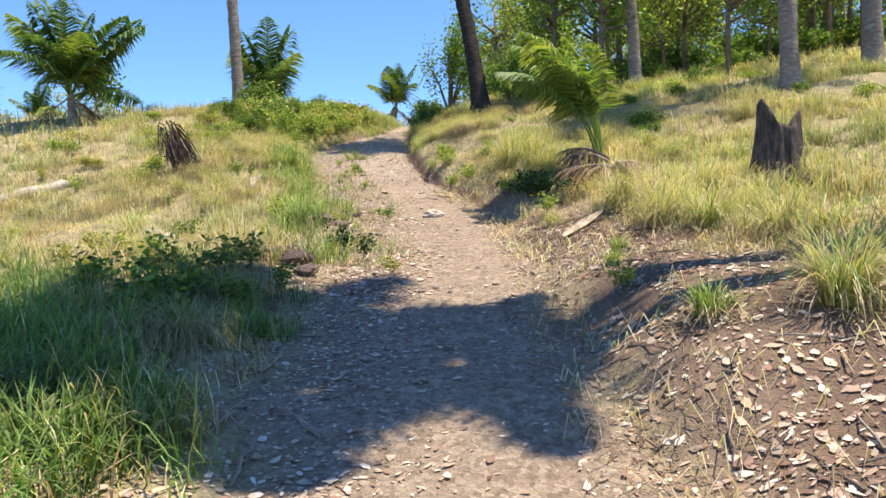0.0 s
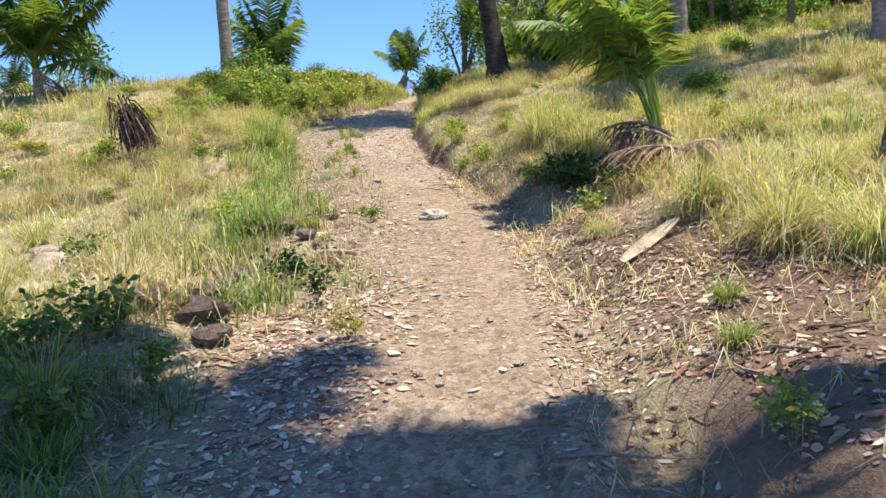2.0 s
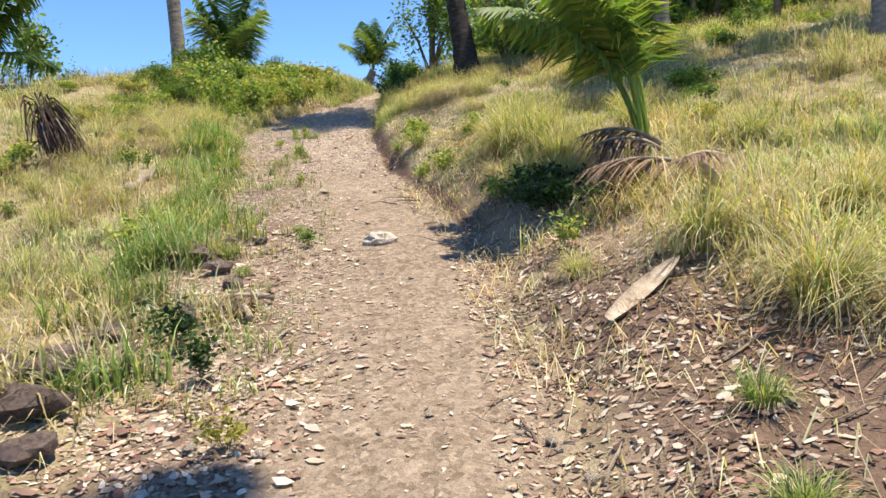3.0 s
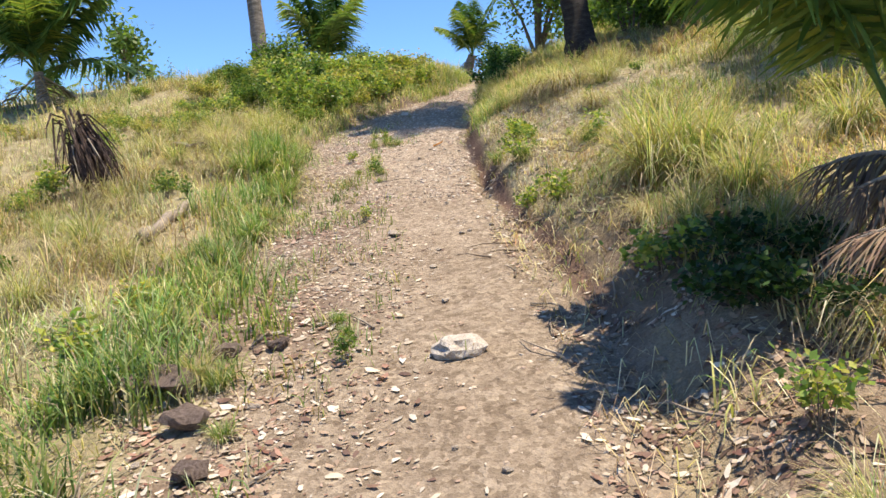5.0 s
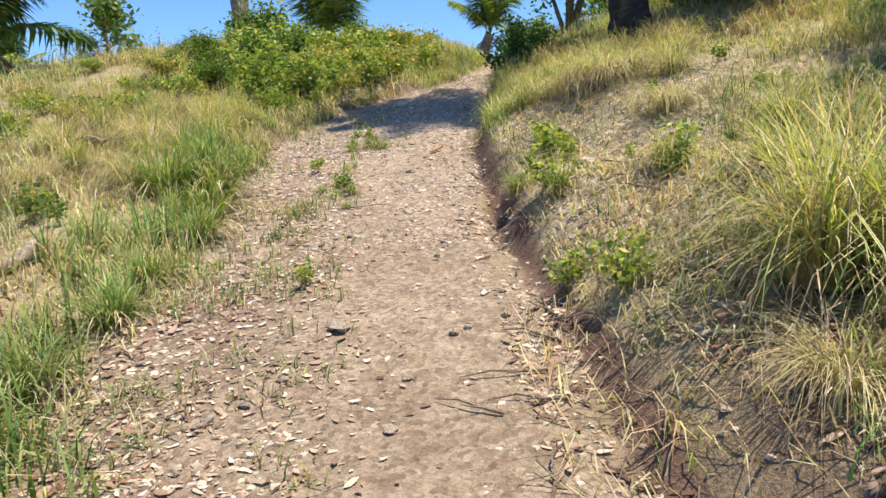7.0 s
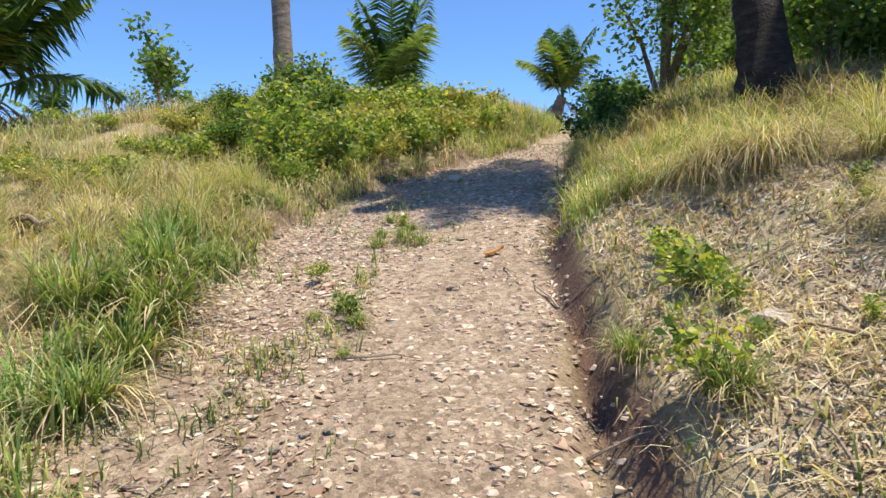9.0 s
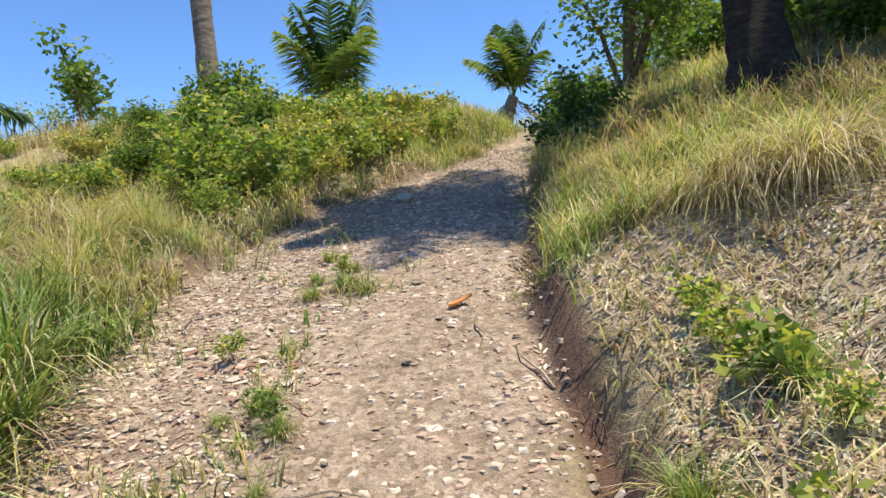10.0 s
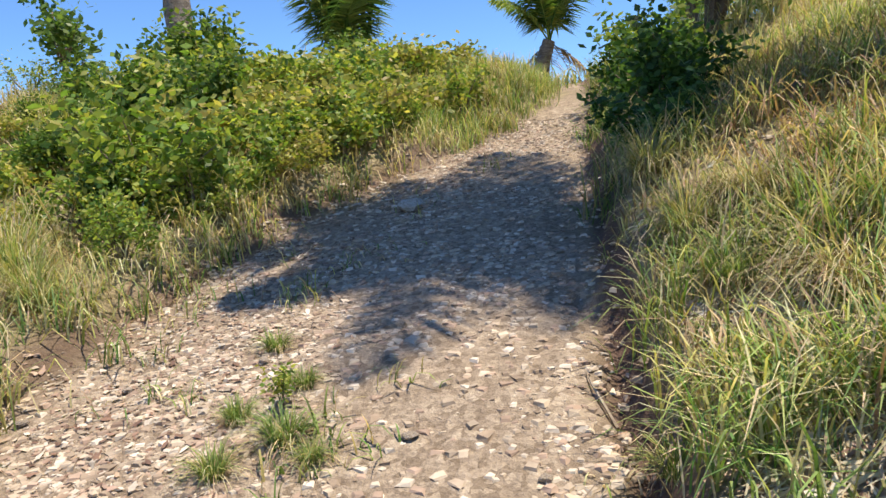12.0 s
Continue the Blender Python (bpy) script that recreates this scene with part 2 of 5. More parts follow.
def build_ground():
    xs = bands((-1500, -200, 260), (-200, -40, 20), (-40, -12, 2.0), (-12, -5, 0.22), (-5, -1.6, 0.05), (-1.6, 1.2, 0.028), (1.2, 2.2, 0.05), (2.2, 6, 0.12), (6, 12, 0.35), (12, 40, 2.0), (40, 200, 20), (200, 1800, 260))
    ys = bands((-1500, -200, 260), (-200, -30, 20), (-30, -4, 2.0), (-4, -0.2, 0.25), (-0.2, 22, 0.07), (22, 30, 0.25), (30, 60, 2), (60, 200, 14), (200, 2300, 260))
    X, Y = np.meshgrid(xs, ys, indexing="ij")
    Z = height(X, Y)
    nx, ny = X.shape
    i = np.arange(nx * ny).reshape(nx, ny)
    q = np.stack([i[:-1, :-1], i[1:, :-1], i[1:, 1:], i[:-1, 1:]], -1).reshape(-1, 4)
    me = mesh_tris("ground", np.stack([X, Y, Z], -1).reshape(-1, 3), q, smooth_on=True)
    tr, ch, gr, bare_shade = masks(X, Y)
    for n, v in (("trail", tr), ("chalk", ch), ("grassy", gr), ("bare", bare_shade)):
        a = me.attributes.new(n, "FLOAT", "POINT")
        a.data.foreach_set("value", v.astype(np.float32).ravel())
    me.materials.append(EARTH)
    tagged(new("ground", me), "sloping dirt and pale gravel hillside trail between grass", "ground", kind="structure")


def masks(x, y):
    """Trodden dirt, chalky gravel, grassy soil, and bare dark soil with painted edge shade, each 0 to 1."""
    r, l = soft_interp(y, EDGE_Y, EDGE_R, 0.4), soft_interp(y, EDGE_Y, EDGE_L, 0.4)
    n = 0.5 * fbm(x * 1.5, y * 1.5)
    inside = smooth(-0.1, 0.25, r - x + n * 0.5) * smooth(-0.2, 0.5, x - l + n)
    chalk = inside * smooth(11.5, 15.5, y + n * 4) * (0.6 + n)
    grassy = np.clip(1 - inside, 0, 1) * (1 - 0.85 * smooth(-0.1, 0.3, x - r) * (1 - smooth(1.3, 2.2, x - r + n)) * (1 - smooth(9, 12, y)))
    # first band: dark soil plus the undercut's shade put into colour; then soil patches
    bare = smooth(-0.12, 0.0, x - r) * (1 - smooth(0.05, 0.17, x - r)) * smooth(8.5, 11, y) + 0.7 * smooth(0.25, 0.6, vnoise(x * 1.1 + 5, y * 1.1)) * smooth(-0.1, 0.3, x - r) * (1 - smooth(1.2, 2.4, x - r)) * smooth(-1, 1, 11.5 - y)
    chalk = chalk + 0.65 * smooth(0.12, 0.35, x - r) * (1 - smooth(1.6, 2.6, x - r + n)) * smooth(11.5, 13, y) * (1 - smooth(17.0, 18.5, y))
    bare = bare + 0.6 * smooth(0.45, 0.9, (r - x) / (r - l)) * (x > l - 0.2) * smooth(5, 7, y) * (1 - smooth(15, 17, y)) * smooth(0.42, 0.62, vnoise(x * 1.7 + 60, y * 1.7))
    chalk = chalk + 1.1 * np.exp(-(((x + 2.78) / 0.5) ** 2) - ((y - 7.2) / 0.9) ** 2)
    # strip along the left lip: painted shade of the overhanging grass
    bare = bare + 0.85 * np.exp(-(((l - x - 0.08) / 0.14) ** 2)) * smooth(13.5, 15, y) * (1 - smooth(20, 22, y))
    return inside, np.clip(chalk, 0, 1), grassy, np.clip(bare, 0, 1)


build_ground()


# ---- blades ----
def blades(pos, h, w, bend, az, cols, tipcol, levels=(0, 0.4, 0.75)):
    """Curved grass blades: one tapering strip each."""
    n = len(pos)
    d = np.c_[np.cos(az), np.sin(az)]
    side = np.c_[-d[:, 1], d[:, 0]]
    vs, cs = [], []
    for s in levels:
        ang = bend * s
        out = h * s * np.sin(ang * 0.75)
        up = h * s * np.cos(ang * 0.75)
        p = np.c_[pos[:, 0] + d[:, 0] * out, pos[:, 1] + d[:, 1] * out, pos[:, 2] + up]
        ww = (w * (1 - 0.5 * s) * 0.5)[:, None]
        off = np.c_[side * ww, np.zeros(n)]
        vs += [p - off, p + off]
        c = cols * (1 - s ** 1.5) + tipcol * s ** 1.5
        cs += [c, c]
    out, up = h * np.sin(bend * 0.8), h * np.cos(bend * 0.8)
    vs.append(np.c_[pos[:, 0] + d[:, 0] * out, pos[:, 1] + d[:, 1] * out, pos[:, 2] + up])
    cs.append(tipcol)
    k = len(vs)
    V, C = np.stack(vs, 1).reshape(-1, 3), np.stack(cs, 1).reshape(-1, 3)
    pat = []
    for j in range(len(levels) - 1):
        a = 2 * j
        pat += [(a, a + 1, a + 3), (a, a + 3, a + 2)]
    pat.append((k - 3, k - 2, k - 1))
    T = (np.arange(n) * k)[:, None, None] + np.array(pat)[None]
    return V, T.reshape(-1, 3), C


GREEN, LIME, YELLOW, STRAW, BROWN = (np.array(c) for c in ((0.12, 0.215, 0.045), (0.25, 0.32, 0.09), (0.465, 0.425, 0.15), (0.58, 0.50, 0.32), (0.33, 0.235, 0.155)))


def pick(n, weights):
    """Mixed colours for n blades."""
    base = np.stack([GREEN, LIME, YELLOW, STRAW, BROWN])
    i = rng.choice(5, n, p=np.array(weights) / sum(weights))
    return base[i] * rng.uniform(0.7, 1.25, (n, 1)) * rng.uniform(0.9, 1.1, (n, 3))


def scatter(x0, x1, y0, y1, n, keep):
    x, y = rng.uniform(x0, x1, n), rng.uniform(y0, y1, n)
    k = rng.random(n) < keep(x, y)
    return x[k], y[k]


def grass_patch(label, x, y, hgt, weights, wid=0.008, bend=(0.3, 1.5), clump=0.0, levels=(0, 0.4, 0.75)):
    n = len(x)
    if clump:
        x, y = x + rng.normal(0, clump, n), y + rng.normal(0, clump, n)
    pos = np.c_[x, y, height(x, y) - 0.01]
    h = rng.uniform(0.45, 1.1, n) * hgt
    c = pick(n, weights) * (0.76 + 0.5 * vnoise(x * 0.8 + 70, y * 0.8))[:, None] * (0.8 + 0.5 * vnoise(x * 3.1 + 12, y * 3.1))[:, None] * (1 + 0.22 * (vnoise(x * 1.7, y * 1.7 + 90)[:, None] - 0.5) * np.array([1.0, -0.1, -0.6]))
    V, T, C = blades(pos, h, rng.uniform(0.6, 1.3, n) * wid, rng.uniform(*bend, n), rng.uniform(0, 2 * np.pi, n), c * 0.85, c * 1.05 + 0.03, levels)
    return tagged(part("grass", mesh_tris("grass", V, T, C), GRASS), label, "grass", kind="stuff")


def edges(y):
    return soft_interp(y, EDGE_Y, EDGE_R, 0.4), soft_interp(y, EDGE_Y, EDGE_L, 0.4)


def left_keep(x, y):
    d = edges(y)[1] - x
    n = fbm(x * 0.9 + 3, y * 0.9)
    return (1 - 0.9 * np.exp(-(((x + 2.78) / 0.5) ** 2) - ((y - 7.2) / 0.8) ** 2)) * smooth(-0.15, np.interp(y, [14, 16], [0.7, 0.25]), d + n * np.interp(y, [14, 16], [0.8, 0.4])) * (0.06 + 0.94 * smooth(0.36, 0.66, 0.5 * vnoise(x * 1.1, y * 1.1) + 0.5 * vnoise(x * 2.3 + 8, y * 2.3)))


def right_keep(x, y):
    d = x - edges(y)[0]
    n = fbm(x * 0.9 + 9, y * 0.9)
    bare = np.interp(y, [2, 5, 7, 9, 11, 12.5, 16], [1.3, 1.15, 0.8, 0.62, 0.42, 0.2, 0.0])
    thin = 1 - 0.9 * smooth(11.5, 13, y) * (1 - smooth(16.2, 17.5, y)) * (1 - smooth(1.6, 3.0, d))
    thin = thin * (1 - 0.9 * np.exp(-((x - 2.2) ** 2 + (y - 18.4) ** 2) / 2.4))
    return thin * smooth(0.0, 0.8, d - bare + n * 1.2) * (0.12 + 0.88 * smooth(0.28, 0.6, 0.5 * vnoise(x * 1.1 + 7, y * 1.1) + 0.5 * vnoise(x * 2.3 + 18, y * 2.3)))


def clumped(x0, x1, y0, y1, clumps, per, spread, keep):
    """Points gathered in loose clumps, as grass grows."""
    cx, cy = scatter(x0, x1, y0, y1, clumps, keep)
    x = np.repeat(cx, per) + rng.normal(0, spread, len(cx) * per)
    y = np.repeat(cy, per) + rng.normal(0, spread, len(cx) * per)
    return x, y


def dry_patch(x, y):
    return np.clip(smooth(0.38, 0.6, vnoise(x * 0.55 + 40, y * 0.55 + 11)) + 0.8 * smooth(12, 13, y) * (1 - smooth(18, 19.5, y)) * smooth(-1.2, -0.6, x) * (1 - smooth(1.5, 2.5, x)), 0, 1)


def mixed(label, x, y, hgt, lush, dry, wid, bend):
    """One sheet of grass whose colour drifts from lush to dry over the ground."""
    d = dry_patch(x, y) > rng.random(len(x))
    for k, w in ((~d, lush), (d, dry)):
        grass_patch(label, x[k], y[k], hgt[k], w, wid, bend)


x, y = clumped(-9.5, -0.6, -2, 24.5, 7200, 22, 0.07, left_keep)
mixed("tall mixed green and straw-coloured grass beside the trail", x, y, 0.15 + 0.44 * vnoise(x * 1.7, y * 1.7) ** 1.3, (1.6, 3.6, 4, 6.5, 2.2), (0.3, 0.8, 2.5, 9, 3.5), 0.0095, (0.3, 2.1))
x, y = clumped(-4.6, -0.8, 6.5, 16.2, 1350, 38, 0.09, lambda x, y: np.exp(-((edges(y)[1] - 0.34 - x) / 0.30) ** 2) * (0.35 + 0.65 * smooth(-0.25, 0.1, fbm(x * 0.7, y * 0.5))))
grass_patch("fresh green grass along the trail's edge", x, y, 0.27 + 0.18 * vnoise(x * 1.3, y * 1.3), (6, 8, 2.0, 0.8, 0.1), 0.012, (0.3, 1.5))
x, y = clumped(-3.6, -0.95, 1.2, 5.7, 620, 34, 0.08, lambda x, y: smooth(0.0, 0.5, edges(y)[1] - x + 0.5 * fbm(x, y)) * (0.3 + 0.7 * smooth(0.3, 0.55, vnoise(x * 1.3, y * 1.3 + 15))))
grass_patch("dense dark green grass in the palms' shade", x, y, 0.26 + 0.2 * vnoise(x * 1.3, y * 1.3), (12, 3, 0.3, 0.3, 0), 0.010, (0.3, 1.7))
x, y = clumped(-8.5, -1.6, 5, 20, 900, 7, 0.06, lambda x, y: smooth(0.5, 1.2, edges(y)[1] - x) * smooth(0.4, 0.65, vnoise(x * 0.7 + 33, y * 0.7)))
grass_patch("tall thin reddish-straw stalks above the grass", x, y, np.full(len(x), 0.62), (0, 0.3, 1.5, 5, 5), 0.0055, (0.1, 1.0))
x, y = clumped(-0.9, 9.5, -2, 24.5, 6600, 22, 0.07, right_keep)
mixed("tall yellow-green grass on the bank", x, y, (0.15 + 0.46 * vnoise(x * 1.7, y * 1.7) ** 1.3) * (1 - 0.62 * smooth(12, 13.5, y) * (1 - smooth(18.3, 20, y)) * (1 - smooth(2.2, 3.6, x - edges(y)[0]))), (1.6, 4.5, 7, 4, 1.0), (0.3, 1.2, 5, 8, 2.5), 0.0095, (0.3, 2.0))


def mat_keep(x, y):
    r, l = edges(y)
    d = np.maximum(x - r - np.interp(y, [0, 6, 9, 11], [1.2, 0.9, 0.3, 0.05]), l - x + 0.1)
    return smooth(0.0, 0.5, d + 0.5 * fbm(x * 1.3, y * 1.3)) * (0.35 + 0.65 * smooth(0.25, 0.6, vnoise(x * 1.9, y * 1.9 + 60))) * (1 - 0.93 * smooth(11.5, 13, y) * (1 - smooth(16.3, 17.5, y)) * smooth(0, 0.2, x - r) * (1 - smooth(1.8, 2.8, x - r)))


x, y = scatter(-8, 7, -1.5, 23, 120000, mat_keep)
grass_patch("matted dry grass lying on the slope", x, y, np.full(len(x), 0.22), (0.4, 1.3, 2.5, 7, 3), 0.008, (1.4, 2.3), levels=(0, 0.5))
x, y = scatter(-1, 2.2, 12, 18.5, 22000, lambda x, y: smooth(0.05, 0.25, x - edges(y)[0]) * (1 - smooth(1.0, 2.2, x - edges(y)[0])) * (0.3 + 0.7 * vnoise(x * 2.5, y * 2.5)))
grass_patch("pale flattened straw on the bank", x, y, 0.10 + 0.16 * vnoise(x * 1.5, y * 1.5 + 3), (0.3, 0.8, 1.5, 9, 3), 0.010, (1.1, 1.95), levels=(0, 0.5))
x, y = clumped(-3.6, -1.5, 20.8, 26, 330, 26, 0.07, lambda x, y: smooth(-0.1, 0.15, edges(y)[1] - x) * 0.95)
grass_patch("bright green grass on the crest beside the trail", x, y, np.full(len(x), 0.34), (2, 8, 5, 2, 0.3), 0.010, (0.2, 1.5))
x, y = clumped(-4.0, -1.6, 14.5, 22, 420, 22, 0.06, lambda x, y: np.exp(-((edges(y)[1] - 0.12 - x) / 0.16) ** 2) * (0.3 + 0.7 * smooth(0.3, 0.6, vnoise(x * 2, y * 2))))
grass_patch("mixed grass hanging over the trail's edge", x, y, np.full(len(x), 0.34), (3, 5, 4, 5, 1.5), 0.0095, (0.4, 2.0))
x, y = clumped(-1.2, 0, 18.6, 24, 160, 26, 0.07, lambda x, y: np.exp(-(((x - edges(y)[0] - 0.15) / 0.15) ** 2)))
grass_patch("green grass hanging over the bank's edge", x, y, np.full(len(x), 0.42), (5, 6, 3, 1, 0), 0.011, (0.4, 1.9))
x, y = clumped(-0.9, 2.6, 16.1, 20.5, 760, 24, 0.07, lambda x, y: smooth(0.05, 0.35, x - edges(y)[0]) * (0.06 + 0.94 * smooth(0.38, 0.62, vnoise(x * 1.9, y * 1.9 + 5))) * (1 - smooth(0.7, 1.5, x)))
grass_patch("dense yellow-green and straw grass on the upper bank", x, y, 0.2 + 0.26 * vnoise(x * 1.6, y * 1.6), (3, 4.5, 2.5, 4, 4), 0.0075, (0.4, 2.1))
x, y = clumped(-1.1, 1.1, 9.5, 18, 420, 15, 0.045, lambda x, y: np.exp(-(((x - edges(y)[0] - 0.16) / 0.09) ** 2)) * (0.25 + 0.75 * smooth(0.3, 0.6, vnoise(x * 2.4 + 9, y * 2.4))))
grass_patch("dead grass and root fibres hanging over the cut bank", x, y, 0.12 + 0.16 * vnoise(x * 2, y * 2 + 7), (0.8, 1.2, 1, 4, 8), 0.007, (0.9, 2.5))
x, y = clumped(-0.85, 0.7, 15.8, 17.6, 330, 26, 0.06, lambda x, y: smooth(0.06, 0.22, x - edges(y)[0]) * (0.3 + 0.7 * smooth(0.3, 0.6, vnoise(x * 2.1 + 3, y * 2.1))))
grass_patch("green and straw grass along the bank's edge", x, y, 0.24 + 0.18 * vnoise(x * 2, y * 2), (4, 6, 2.5, 5, 2), 0.008, (0.4, 2.0))
x, y = clumped(-0.3, 4.2, 16.6, 20.6, 1300, 24, 0.08, lambda x, y: np.exp(-((x - 1.8) ** 2 + (y - 18.4) ** 2) / 2.2))
grass_patch("brown dry brush round the palm's foot", x, y, np.full(len(x), 0.34), (0.6, 0.8, 0.4, 1, 9), 0.009, (0.7, 2.2))
x, y = clumped(-2.5, -1.5, 13.5, 17, 130, 12, 0.05, lambda x, y: np.exp(-((x + 1.98) / 0.16) ** 2) * smooth(0.3, 0.55, vnoise(x * 1.3, y * 1.9 + 44)))
grass_patch("thin green grass growing in the gravel", x, y, np.full(len(x), 0.16), (5, 6, 3, 2, 0.3), 0.009, (0.4, 1.9))
x, y = clumped(-3.8, 0, 6.5, 18.5, 2600, 9, 0.06, lambda x, y: smooth(0.5, 0.95, (edges(y)[0] - x) / (edges(y)[0] - edges(y)[1])) * (x > edges(y)[1] - 0.1) * smooth(0.38, 0.62, 0.5 * vnoise(x * 1.4 + 21, y * 1.4) + 0.5 * vnoise(x * 3.1, y * 3.1 + 9)))
grass_patch("sparse green and dry sprigs along the trail's side", x, y, np.full(len(x), 0.17), (4, 5, 3, 5, 2), 0.008, (0.4, 2.0))
x, y = clumped(0.2, 3.4, 10.6, 15.6, 900, 13, 0.06, lambda x, y: np.maximum(smooth(0.3, 0.7, x - edges(y)[0]) * (1 - smooth(12.6, 13.6, y)), smooth(1.1, 1.8, x - edges(y)[0])) * smooth(0.36, 0.62, vnoise(x * 1.8 + 2, y * 1.8 + 8)))
grass_patch("mixed green and brown weedy grass on the slope", x, y, 0.2 + 0.24 * vnoise(x * 2, y * 2), (4, 4, 2.5, 4, 4), 0.008, (0.4, 2.1))
x, y = scatter(-0.6, 3.4, -1, 12.5, 16000, lambda x, y: np.exp(-np.clip(x - edges(y)[0], 0, None) / 1.3) * (x > edges(y)[0] - 0.3) * (0.2 + 0.8 * vnoise(x * 1.6 + 5, y * 1.6)))
grass_patch("dry broken stalks strewn on the bare bank", x, y, np.full(len(x), 0.3), (0, 0.1, 0.6, 6, 5), 0.006, (1.75, 2.5), levels=(0, 0.5))
x, y = scatter(-30, 40, -14, 50, 115000, lambda x, y: ((x < -8.5) | (x > 8.5) | (y > 24) | ((y < -1.5) & (np.abs(x) > 1.5))) * (0.35 + 0.65 * vnoise(x, y)))
grass_patch("far grass over the hillside", x, y, np.full(len(x), 0.5), (1.6, 5, 6, 4, 1), 0.03, (0.3, 1.8), levels=(0, 0.5))
x, y = clumped(-3, 0, 7, 21, 420, 9, 0.09, lambda x, y: np.exp(-((0.42 * edges(y)[0] + 0.58 * edges(y)[1] - x) / 0.22) ** 2) * smooth(0.0, 0.3, fbm(x, y * 0.8)))
grass_patch("short weeds along the middle of the trail", x, y, np.full(len(x), 0.13), (4, 6, 4, 2, 0.4), 0.008, (0.4, 1.7))


# ---- tubes ----
def tube(points, radii, sides=8, cap=True):
    """A round limb along points."""
    P = [Vector(p) for p in points]
    V, T = [], []
    for k, p in enumerate(P):
        d = (P[min(k + 1, len(P) - 1)] - P[max(k - 1, 0)]).normalized()
        a = d.orthogonal().normalized() if abs(d.z) < 0.9 else Vector((1, 0, 0)) - d * d.x
        a.normalize()
        b = d.cross(a)
        for s in range(sides):
            th = 2 * math.pi * s / sides
            V.append(p + (a * math.cos(th) + b * math.sin(th)) * radii[k])
    for k in range(len(P) - 1):
        for s in range(sides):
            i, j = k * sides + s, k * sides + (s + 1) % sides
            T += [(i, j, j + sides), (i, j + sides, i + sides)]
    if cap:
        for k, flip in ((0, True), (len(P) - 1, False)):
            V.append(P[k])
            for s in range(sides):
                i, j = k * sides + s, k * sides + (s + 1) % sides
                T.append((j, i, len(V) - 1) if flip else (i, j, len(V) - 1))
    return np.array([tuple(v) for v in V]), np.array(T)


def joined(pieces):
    V, T, C, k = [], [], [], 0
    for pc in pieces:
        V.append(pc[0]); T.append(pc[1] + k); k += len(pc[0])
        if len(pc) > 2:
            C.append(pc[2])
    return np.concatenate(V), np.concatenate(T), (np.concatenate(C) if C else None)


# ---- palms ----
STALKS = {}


def frond_mesh(length, rise, sag, leaflet, cols, seed, pairs=44, tatter=0.0, start=0.16, wide=1.0, hang=1.0):
    """One pinnate palm frond growing along +y: a stalk and its leaflets."""
    r = np.random.default_rng(seed)
    n = 14
    s = np.linspace(0, 1, n)
    ang = rise - sag * s ** 1.4
    step = length / (n - 1)
    py = np.concatenate([[0], np.cumsum(np.cos(ang[:-1]) * step)])
    pz = np.concatenate([[0], np.cumsum(np.sin(ang[:-1]) * step)])
    stalk = tube([(0, a, b) for a, b in zip(py, pz)], np.interp(s, [0, 0.1, 1], [0.035, 0.02, 0.004]) * (length / 2.5), 5)
    sc = np.tile(cols[0] * 1.5 + np.array([0.05, 0.04, 0]), (len(stalk[0]), 1))
    V, T, C = [], [], []
    for k in range(pairs):
        u = start + (0.99 - start) * k / (pairs - 1)
        y0, z0, a = np.interp(u, s, py), np.interp(u, s, pz), np.interp(u, s, ang)
        L = leaflet * (np.sin(np.pi * min(1, 0.18 + u * 0.86)) ** 0.6) * r.uniform(0.85, 1.1)
        for sd in (-1, 1):
            if r.random() < tatter:
                continue
            sweep = 0.75 - 0.35 * (1 - u) + r.normal(0, 0.07)
            droop = r.uniform(0.35, 0.8) * hang
            dx, dy = sd * math.cos(sweep), math.sin(sweep)
            w = 0.019 * wide * (length / 2.2) * r.uniform(0.8, 1.2)
            b = len(V)
            col = cols[r.integers(len(cols))] * r.uniform(0.75, 1.25)
            for q, ww in ((0.0, 0.6), (0.45, 1.0), (1.0, 0.0)):
                rad = L * q
                px, yy, zz = dx * rad, y0 + dy * rad * math.cos(a), z0 + dy * rad * math.sin(a) + 0.12 * rad - droop * L * q ** 2 * 0.75
                if ww:
                    V += [(px - 0.0 * w, yy - w * ww, zz - w * 0.4), (px, yy + w * ww, zz + w * 0.4)]
                    C += [col, col]
                else:
                    V.append((px, yy, zz))
                    C.append(col * 1.1)
            T += [(b, b + 1, b + 3), (b, b + 3, b + 2), (b + 2, b + 3, b + 4)]
    me = mesh_tris("frond", np.array(V), np.array(T), np.array(C))
    STALKS[me.name] = mesh_tris("stalk", *stalk, sc, True)
    return me


FGREEN = [np.array(c) for c in ((0.075, 0.145, 0.045), (0.11, 0.195, 0.055), (0.17, 0.25, 0.075))]
FDRY = [np.array(c) for c in ((0.24, 0.16, 0.10), (0.36, 0.27, 0.17), (0.17, 0.11, 0.08))]
FYEL = [np.array(c) for c in ((0.18, 0.25, 0.055), (0.30, 0.33, 0.08), (0.12, 0.20, 0.045))]
FRONDS = [frond_mesh(2.6, 1.25, 1.5, 0.62, FGREEN, 1), frond_mesh(2.6, 0.9, 1.7, 0.62, FGREEN, 2), frond_mesh(2.5, 1.4, 1.0, 0.6, FYEL, 3), frond_mesh(2.4, 0.4, 1.6, 0.55, FGREEN, 4)]
SHADY = [frond_mesh(2.6, 1.25 - 0.25 * k, 1.5, 0.8, FGREEN, 81 + k, 60, wide=1.9) for k in range(4)]
